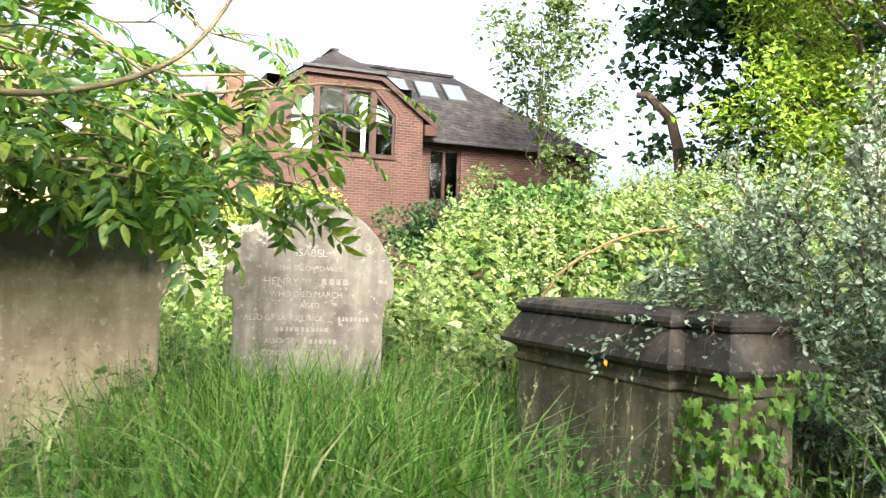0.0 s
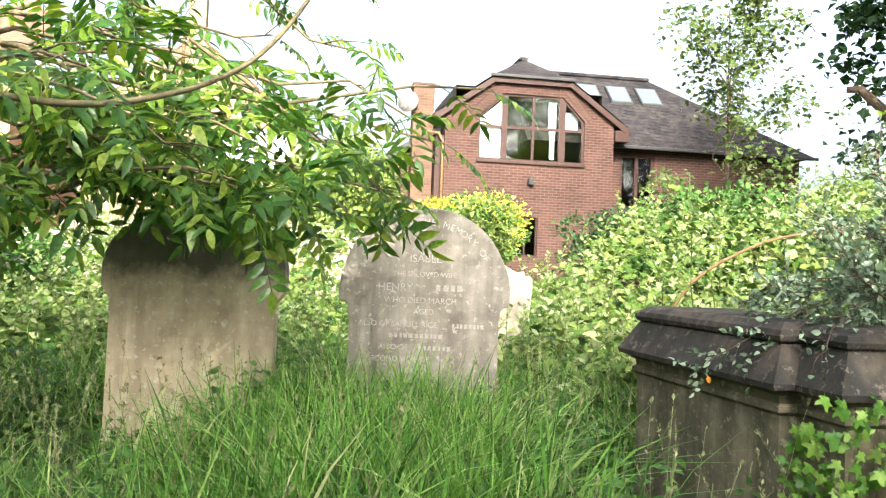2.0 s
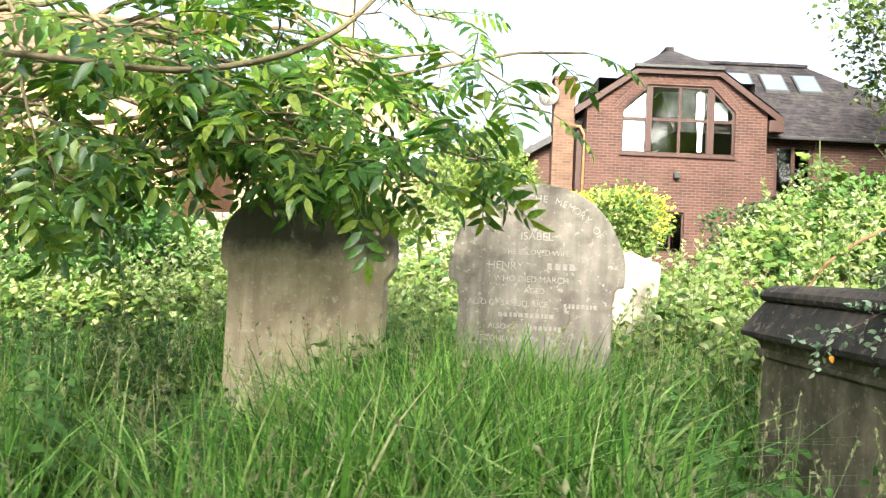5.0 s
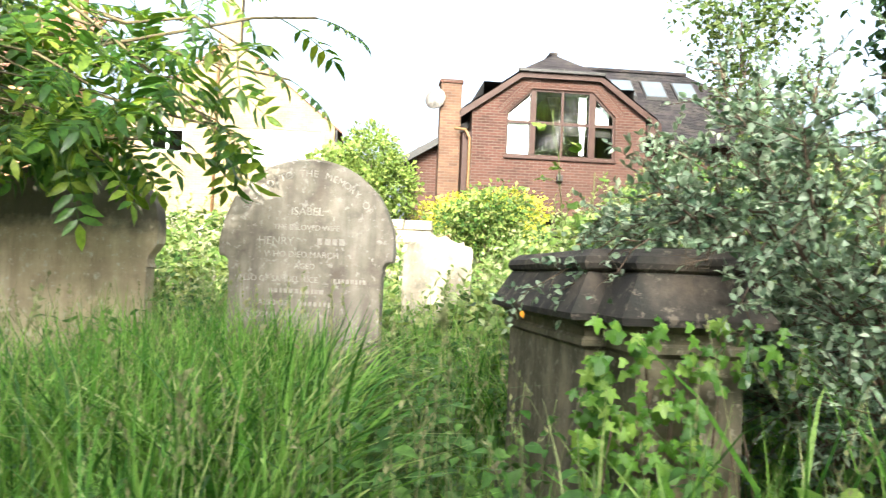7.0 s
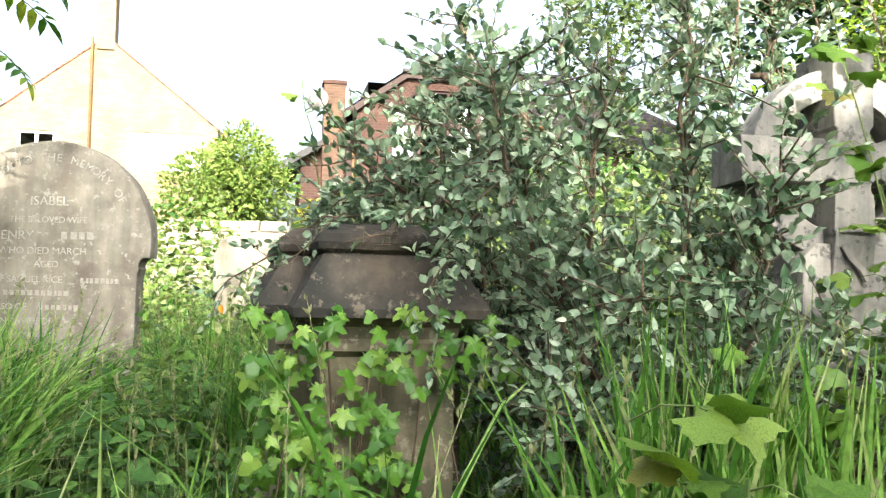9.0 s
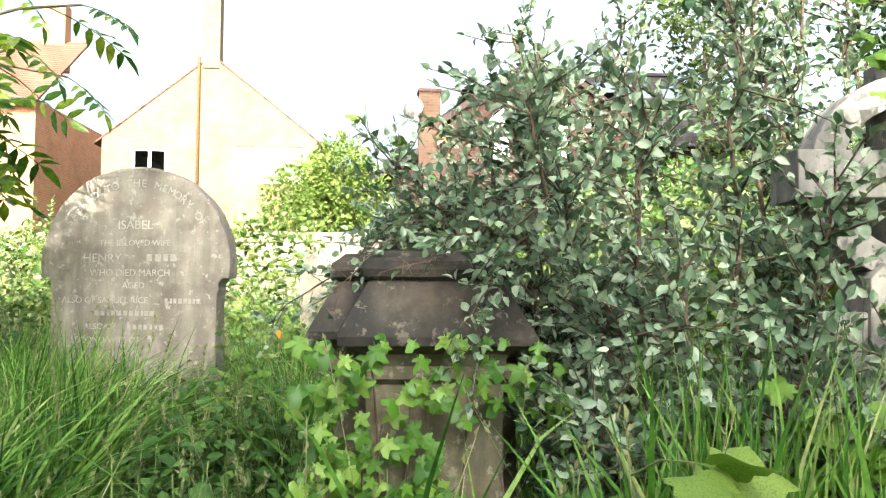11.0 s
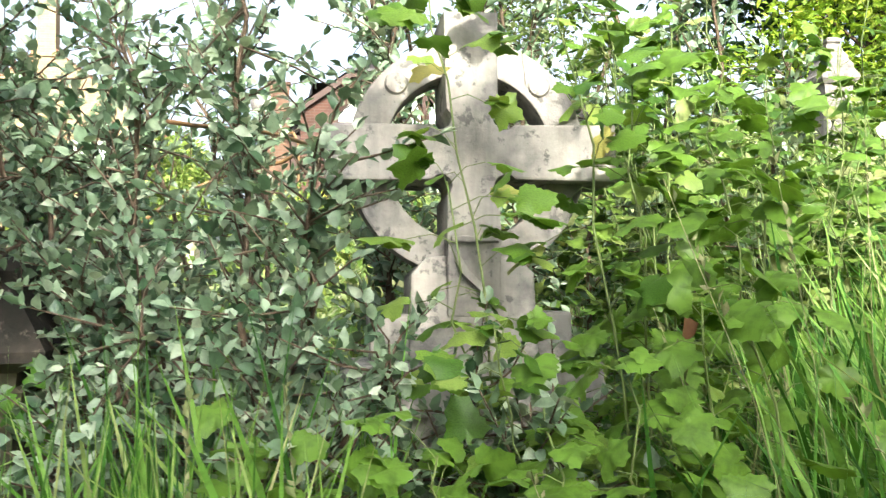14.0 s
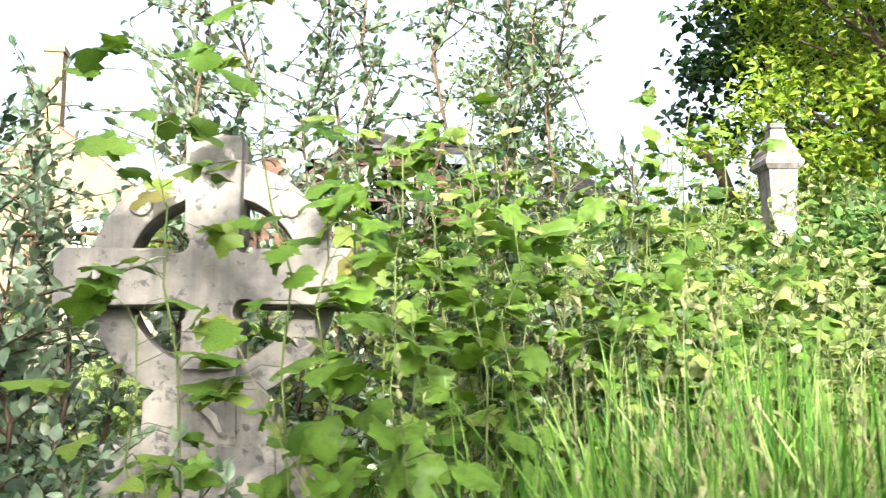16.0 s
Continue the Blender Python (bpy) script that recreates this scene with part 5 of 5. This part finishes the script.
def grass():
    rng = np.random.default_rng(51)
    n = 46000
    segs = 5
    xs, ys, hs = [], [], []
    while len(xs) < n:
        x, y = rng.uniform(-1.6, 7.6), 1.2 + 7.0 * rng.uniform(0, 1) ** 0.9
        clump = noise.noise(Vector((x * 1.6, y * 1.6, 2.0)))
        if rng.uniform() > 0.65 + 0.7 * clump or blocked(x, y):
            continue
        if not clear_of(x, y, 0.55):
            continue
        h = (0.70 + 0.30 * clump) * rng.uniform(0.5, 1.25) * (1.08 if x > 3.2 else 1.0)
        if not clear_of(x, y, 0.9):
            h *= 0.85
        xs.append(x); ys.append(y); hs.append(min(h * open_spot(x, y), 1.0))
    for cx, cy in ((3.9, 4.6), (5.3, 4.85), (5.6, 5.3), (5.9, 5.8), (6.3, 6.1), (5.5, 5.7), (1.9, 4.9), (1.5, 4.6), (1.4, 5.5), (0.7, 5.0), (2.1, 4.3), (1.0, 5.9), (1.25, 5.6), (0.6, 5.55), (0.9, 5.35), (1.6, 5.8), (1.85, 5.5), (0.1, 5.2), (3.6, 4.65), (5.6, 5.0), (6.0, 5.2), (6.3, 5.6), (5.9, 5.5), (6.6, 5.9)):
        for _ in range(330):
            x, y = rng.normal(cx, 0.26), rng.normal(cy, 0.20)
            if blocked(x, y) or not clear_of(x, y, 0.6) or open_spot(x, y) < 1:
                continue
            xs.append(x); ys.append(y); hs.append(rng.uniform(0.70, 1.15) if cx > 3.0 else rng.uniform(0.6, 1.0))
    stand = len(xs)
    # tall stand of pale grass beside the bramble, and broad blades before the cross
    for cx, cy, h0, h1, m in ((4.98, 4.78, 0.7, 1.05, 90), (5.12, 4.98, 0.8, 1.15, 180), (5.28, 5.2, 0.85, 1.2, 220), (5.32, 4.8, 0.75, 1.1, 130), (5.02, 5.15, 0.8, 1.15, 110), (5.2, 5.55, 0.95, 1.25, 280), (5.45, 5.6, 0.95, 1.25, 280),
                              (5.55, 5.25, 0.95, 1.2, 240), (4.12, 4.62, 0.7, 1.0, 150), (4.28, 4.5, 0.65, 0.92, 110), (3.92, 4.75, 0.75, 1.05, 150), (4.02, 4.9, 0.8, 1.1, 90)):
        for _ in range(m):
            x, y = rng.normal(cx, 0.13), rng.normal(cy, 0.12)
            if not blocked(x, y) and clear_of(x, y, 0.6):
                xs.append(x); ys.append(y); hs.append(rng.uniform(h0, h1))
    n = len(xs)
    xs, ys, hs = np.array(xs), np.array(ys), np.array(hs)
    zs = np.array([ground_z(x, y) for x, y in zip(xs, ys)])
    th = rng.uniform(0, 2 * np.pi, n)
    lean = np.stack([np.cos(th), np.sin(th), np.zeros(n)], 1)
    bend = hs * rng.uniform(0.10, 0.75, n) ** 1.3
    broad = rng.uniform(0, 1, n) < np.where(np.arange(n) < 46000, 0.18, 0.55)
    width = np.where(broad, rng.uniform(0.0065, 0.0125, n), rng.uniform(0.0028, 0.0065, n))
    bend = np.where(broad, np.minimum(bend * 2.0, hs * 0.95), bend)
    bend[stand:] *= 0.35
    tip = np.stack([xs, ys], 1) + lean[:, :2] * bend[:, None]
    bend = bend * np.array([1.0 if clear_of(a, b, 0.45) else 0.25 for a, b in tip])
    th2 = rng.uniform(0, np.pi, n)
    side = np.stack([np.cos(th2), np.sin(th2), np.zeros(n)], 1)
    base = np.stack([xs, ys, zs], 1)
    verts = []
    for k in range(segs + 1):
        t = k / segs
        c = base + lean * (bend * t ** 2.2)[:, None] + np.array((0, 0, 1.0)) * (hs * (t - 0.28 * (bend / hs) * t ** 4))[:, None]
        w = (width * (1 - t ** 2.5) + 0.0003)[:, None]
        verts += [c - side * w, c + side * w]
    v = np.stack(verts, 1)
    f = []
    for k in range(segs):
        a = 2 * k
        f += [(a, a + 1, a + 3), (a, a + 3, a + 2)]
    f = np.array(f)[None] + (np.arange(n) * (2 * segs + 2))[:, None, None]
    acc = Acc()
    acc.add(v.reshape(-1, 3), f.reshape(-1, 3))
    tagged(acc.build("grass", L_GRASS), "long uncut green grass between the graves", "grass", kind="stuff")
    # coarse tufts beyond the graves
    m, segs2 = 26000, 3
    xs = rng.uniform(-7, 11, m); ys = rng.uniform(-4, 12, m)
    keep = ((xs < -1.4) | (xs > 7.4) | (ys < 1.4) | (ys > 8)) & np.array([clear_of(x, y, 0.5) for x, y in zip(xs, ys)])
    xs, ys = xs[keep], ys[keep]
    m = len(xs)
    zs = np.array([ground_z(x, y) for x, y in zip(xs, ys)])
    th, th2, hs = rng.uniform(0, 6.28, m), rng.uniform(0, 3.14, m), rng.uniform(0.25, 0.6, m)
    side = np.stack([np.cos(th2), np.sin(th2), 0 * th2], 1)
    rows = []
    for k in range(segs2 + 1):
        t = k / segs2
        c = np.stack([xs + np.cos(th) * 0.25 * t * t * hs, ys + np.sin(th) * 0.25 * t * t * hs, zs + hs * t], 1)
        w = 0.009 * (1 - 0.9 * t)
        rows += [c - side * w, c + side * w]
    f = []
    for k in range(segs2):
        a = 2 * k
        f += [(a, a + 1, a + 3), (a, a + 3, a + 2)]
    acc = Acc()
    acc.add(np.stack(rows, 1).reshape(-1, 3), (np.array(f)[None] + (np.arange(m) * (2 * segs2 + 2))[:, None, None]).reshape(-1, 3))
    tagged(acc.build("rough_turf", L_GRASS), "rough turf around the graves", "grass", kind="stuff")
    # flowering stems
    acc = Acc()
    sv, sf = small_leaf(0.22, 0.1)
    for k in range(1060):
        x, y = (rng.uniform(-1.2, 7.0), rng.uniform(2.4, 7.2)) if k < 1000 else (rng.uniform(4.85, 5.6), rng.uniform(4.7, 5.8))
        if blocked(x, y) or not clear_of(x, y, 0.8):
            continue
        h = rng.uniform(0.65, 1.08) if k < 1000 else rng.uniform(1.0, 1.36)
        z = ground_z(x, y)
        dx, dy = rng.normal(0, 0.13, 2)
        pts = np.array([(x + dx * t * t, y + dy * t * t, z + h * (t - 0.06 * t ** 3)) for t in np.linspace(0, 1, 5)])
        acc.tube(pts, 0.0014, 0.0007, 3)
        m = rng.integers(8, 16)
        tt = rng.uniform(0.84, 1.0, m)
        P = np.array([(x + dx * t * t, y + dy * t * t, z + h * (t - 0.06 * t ** 3)) for t in tt])
        acc.scatter(sv, sf, P, np.array((dx, dy, 0.9)) + rng.normal(0, 0.35, (m, 3)), rng.normal(0, 1, (m, 3)), rng.uniform(0.012, 0.024, m))
    tagged(acc.build("grass_seed_heads", L_SEED), "pale flowering grass stems", "grass", kind="stuff")


grass()


def herbs():
    """Nettles and other upright weeds: stems with opposite pairs of toothed leaves."""
    rng = np.random.default_rng(61)
    acc, stems = Acc(), Acc()
    spots = []
    for k in range(2300):
        zone = rng.uniform()
        if zone < 0.36:
            x, y = rng.uniform(-1.9, 0.7), rng.uniform(3.2, 5.5)
        elif zone < 0.58:
            x, y = rng.uniform(-0.9, 2.0), rng.uniform(5.2, 7.2)
        elif zone < 0.8:
            x, y = rng.uniform(4.4, 7.2), rng.uniform(4.6, 8.0)
        else:
            x, y = rng.uniform(0.6, 4.6), rng.uniform(3.6, 7.2)
        if blocked(x, y) or not clear_of(x, y, 0.8):
            continue
        spots.append((x, y, rng.uniform(0.35, 0.80) * (1.15 if x < 0.6 or x > 4.4 else 0.95) * (0.65 if -0.75 < x < 0.5 and 4.2 < y < 5.62 else 1.0)))
    P, D, N, S = [], [], [], []
    for x, y, h in spots:
        z = ground_z(x, y)
        dx, dy = rng.normal(0, 0.06, 2)
        pts = np.array([(x + dx * t, y + dy * t, z + h * t) for t in np.linspace(0, 1, 4)])
        stems.tube(pts, 0.003, 0.0016, 4)
        a = rng.uniform(0, 6.28)
        m = int(h / 0.055)
        for j in range(2, m):
            t = j / m
            for sgn in (0, np.pi):
                th = a + j * 1.57 + sgn
                P.append((x + dx * t, y + dy * t, z + h * t)); D.append((math.cos(th), math.sin(th), rng.uniform(-0.5, 0.25))); N.append(rng.normal(0, 0.25, 3) + (0.1, -0.3, 0.9)); S.append(rng.uniform(0.05, 0.095) * (1.15 - 0.5 * t))
    scatter_leaves(acc, [oval_leaf(0.27, 0.1, 0.25, 0.1), oval_leaf(0.33, 0.08, 0.3, 0.12)], P, D, N, S, rng)
    tagged(acc.build("weeds", L_HERB), "nettles and leafy weeds among the grass", "weeds", kind="stuff")
    tagged(stems.build("weed_stems", STEM_GREEN), "green stems of nettles and weeds", "weeds", kind="stuff")


herbs()


# ---- bushes and trees farther off ----
def bush(name, centre, radii, n, leaf, mat, seed, label, shapes=None, stem=BARK):
    rng = np.random.default_rng(seed)
    cx, cy, cz = centre
    g = ground_z(cx, cy)
    ob = empty(name, pose(cx, cy, g), label, "bush")
    wood, acc = Acc(), Acc()
    lobes = rng.normal(0, 1, (14, 3))
    lobes /= np.linalg.norm(lobes, axis=1)[:, None]
    lobes = lobes * rng.uniform(0.35, 0.75, (14, 1)) * np.array(radii)
    for q in lobes:
        wood.tube(limb((0, 0, -0.1), q + (0, 0, cz - g), 0, 5, rng, 0.05), 0.03, 0.008, 5)
    pick = rng.integers(0, 14, n)
    r = rng.normal(0, 1, (n, 3))
    r = r / np.linalg.norm(r, axis=1)[:, None] * rng.uniform(0.6, 1.08, (n, 1)) * np.array(radii) * 0.48
    p = lobes[pick] + r + (0, 0, cz - g)
    d = r + rng.normal(0, 0.3, (n, 3))
    acc_shapes = shapes or [TINY, TINY_WIDE]
    keep = p[:, 2] > 0.02
    scatter_leaves(acc, acc_shapes, p[keep], d[keep], (rng.normal(0, 0.5, (n, 3)) + (0.15, -0.5, 0.8))[keep], rng.uniform(0.6, 1.3, n)[keep] * leaf, rng)
    wood.build("stem", stem, ob)
    acc.build("foliage", mat, ob)


def tree(name, base, top, crown, n_limb, n_leaf, leaf, spread, mat, bark, seed, label, shapes, r0=0.25, extra=()):
    """A tapered trunk, limbs reaching into the crown, twigs, and leaves in uneven clumps with gaps."""
    rng = np.random.default_rng(seed)
    bx, by = base
    g = ground_z(bx, by)
    ob = empty(name, pose(bx, by, g), label, "tree")
    wood, acc = Acc(), Acc()
    trunk = limb((0, 0, -0.2), (rng.uniform(-0.3, 0.3), rng.uniform(-0.3, 0.3), top * 0.92), 0, 10, rng, 0.05 * r0 / 0.25)
    wood.tube(trunk, r0, r0 * 0.15, 8)
    rx, ry, z0, z1 = crown
    cl = []
    for k in range(n_limb):
        z = z0 + (z1 - z0) * rng.uniform(0, 1)
        f = (z - z0) / (z1 - z0)
        prof = math.sin(math.pi * (0.12 + 0.82 * f)) ** 0.7
        th = rng.uniform(0, 6.28)
        q = np.array((math.cos(th) * rx * prof * rng.uniform(0.45, 1.05), math.sin(th) * ry * prof * rng.uniform(0.45, 1.05), z))
        k0 = min(max(int((z * 0.72 / top) * 9), 1), 8)
        pts = limb(trunk[k0], q, 0.15, 7, rng, 0.08)
        wood.tube(pts, r0 * 0.22, r0 * 0.04, 5)
        cl += [q, pts[5], pts[4]]
        for j in range(3):
            q2 = q + rng.normal(0, spread * 1.1, 3) * (1, 1, 0.7)
            wood.tube(np.array([pts[5], (pts[5] + q2) / 2 + (0, 0, 0.05), q2]), r0 * 0.05, r0 * 0.02, 3)
            cl.append(q2)
    cl = np.array(cl)
    pick = rng.integers(0, len(cl), n_leaf)
    p = cl[pick] + rng.normal(0, spread * 0.55, (n_leaf, 3)) * (1, 1, 0.75)
    d = rng.normal(0, 1, (n_leaf, 3)) * (1, 1, 0.5) + (0, 0, -0.3)
    scatter_leaves(acc, shapes, p, d, rng.normal(0, 0.45, (n_leaf, 3)) + (0.15, -0.45, 0.8), rng.uniform(0.65, 1.25, n_leaf) * leaf, rng)
    for pts, ra, rb in extra:
        wood.tube(np.array(pts, float) - (bx, by, g), ra, rb, 7)
    wood.build("trunk", bark, ob, "trunk with spreading limbs")
    acc.build("crown", mat, ob)


SYC = [BRAMBLE_SHAPES[2], OVAL, TINY_WIDE]
bush("bush", (-5.75, 18.9, 2.95), (1.4, 1.3, 1.4), 9000, 0.11, L_ROUND, 71, "round sunlit green bush beside the houses")
bush("bush", (-3.3, 20.5, 2.35), (1.7, 0.7, 0.8), 6000, 0.09, L_GOLD, 72, "golden privet hedge at the foot of the brick house")
bush("bush", (-2.2, 17.5, 2.0), (1.4, 0.9, 0.8), 6000, 0.09, L_BANK, 73, "pale-leaved shrub below the brick house")
bush("bush", (0.2, 20.5, 2.0), (1.6, 0.9, 0.75), 5000, 0.10, L_DARK, 74, "low dark evergreen bush by the brick wall")
bush("bush", (6.6, 9.5, 1.35), (1.7, 0.9, 0.85), 11000, 0.075, L_HERB, 75, "dark green bush in front of the pale monument", [OVAL, TINY])
bush("bush", (8.2, 11.5, 1.9), (2.2, 1.3, 1.1), 8000, 0.09, L_HERB, 76, "dark green bush under the trees", [OVAL, TINY_WIDE])
bush("bush", (2.9, 12.6, 1.7), (1.6, 1.0, 0.7), 6000, 0.08, L_HERB, 77, "green elder bush at the top of the bank", [OVAL, TINY_WIDE])
bush("bush", (-4.6, 7.8, 0.9), (1.6, 1.4, 1.0), 7000, 0.08, L_HERB, 78, "dark leafy bush beside the ash", [OVAL, TINY_WIDE])
tree("sycamore_sapling", (2.5, 16.3), 5.2, (1.25, 1.0, 0.5, 5.2), 34, 4600, 0.105, 0.26, L_SAPLING, BARK, 81, "slender sycamore sapling with sparse leaves against the sky", SYC, 0.045)
tree("sycamore_tree", (9.0, 22.5), 12, (4.0, 3.4, 1.6, 12.0), 46, 20000, 0.26, 0.62, L_DARK, BARK, 82, "tall dark sycamore with a bare broken limb", SYC, 0.32,
     [([(5.9, 21.6, 3.2), (5.75, 21.5, 4.2), (5.55, 21.4, 4.9), (5.0, 21.3, 5.4), (4.75, 21.3, 5.4)], 0.16, 0.07), ([(8.3, 22.5, 2.2), (7.2, 22.0, 2.8), (5.9, 21.6, 3.2)], 0.2, 0.16)])
tree("acacia_tree", (8.5, 15.5), 13, (3.7, 3.0, 2.2, 13.0), 90, 60000, 0.13, 0.46, L_ACACIA, BARK, 83, "tall false acacia with fine yellow-green leaves", [TINY, OVAL_SLIM], 0.28)

# added out of view: crowns sized to throw shade on cross and near graves
tree("shade_tree", (8.1, -5.0), 6.95, (1.5, 1.6, 1.2, 6.72), 52, 12500, 0.24, 0.5, L_DARK, BARK, 88, "unseen leafy tree added to shade the stone cross", SYC, 0.28)
tree("shade_tree", (6.3, -5.2), 8.5, (1.45, 1.6, 1.4, 8.4), 54, 13000, 0.24, 0.5, L_DARK, BARK, 84, "unseen leafy tree added to shade the near graves", SYC, 0.3)

# another unseen crown, added to keep sun off the ground below the ash
tree("shade_tree", (3.9, -6.6), 7.5, (1.8, 1.6, 1.4, 8.0), 46, 11000, 0.24, 0.7, L_DARK, BARK, 89, "unseen leafy tree added to shade the ground under the ash", SYC, 0.28)
# unseen trees added round the graves to cut the sky's fill light
tree("shade_tree", (-6.5, -6.5), 12, (4.5, 3.6, 1.5, 12.0), 44, 12000, 0.34, 0.8, L_DARK, BARK, 85, "unseen broad tree added to block sky light from the left rear", SYC, 0.35)
tree("shade_tree", (15.5, 1.5), 13, (4.2, 4.2, 1.5, 13.0), 44, 12000, 0.34, 0.8, L_DARK, BARK, 86, "unseen tall tree added to block sky light from the right", SYC, 0.35)
tree("shade_tree", (-9.5, 2.5), 11, (3.6, 4.0, 1.5, 11.0), 40, 10000, 0.34, 0.8, L_DARK, BARK, 87, "unseen tree added to block sky light from the left", SYC, 0.32)

# ---- small things ----
def single_leaf(name, shape, p, d, n, s, mat, label, category):
    acc = Acc()
    acc.scatter(*shape, [(0, 0, 0)], [d], [n], [s])
    ob = acc.build(name, mat)
    ob.location = p
    return tagged(ob, label, category)


single_leaf("withered_leaf", oval_leaf(0.30, 0.3, 0.5), (4.695, 5.06, 1.03), (0.1, 0, -1), (0.5, -0.6, 0.2), 0.048, L_RUST, "shrivelled red-brown leaf hanging in the bramble", "leaf")
single_leaf("orange_leaf", OVAL, (2.60, 5.27, 0.945), (0.2, 0, -1), (0, -1, 0.3), 0.03, L_ORANGE, "small orange leaf on the spray over the tomb", "leaf")


def bindweed():
    ob = empty("bindweed_flower", pose(5.55, 7.95, 1.74), "white trumpet bindweed flower on its stem", "flower")
    bm = bmesh.new()
    bmesh.ops.create_cone(bm, cap_ends=False, segments=14, radius1=0.008, radius2=0.045, depth=0.06, matrix=pose(0, 0, 0, 70, 0, 10))
    part("trumpet", bm, L_WHITE, ob, "", True)
    acc = Acc()
    acc.tube([(0, 0.03, -0.01), (0.02, 0.06, -0.2), (0.0, 0.05, -0.7)], 0.003, 0.003, 4)
    acc.build("stem", STEM_GREEN, ob)


bindweed()
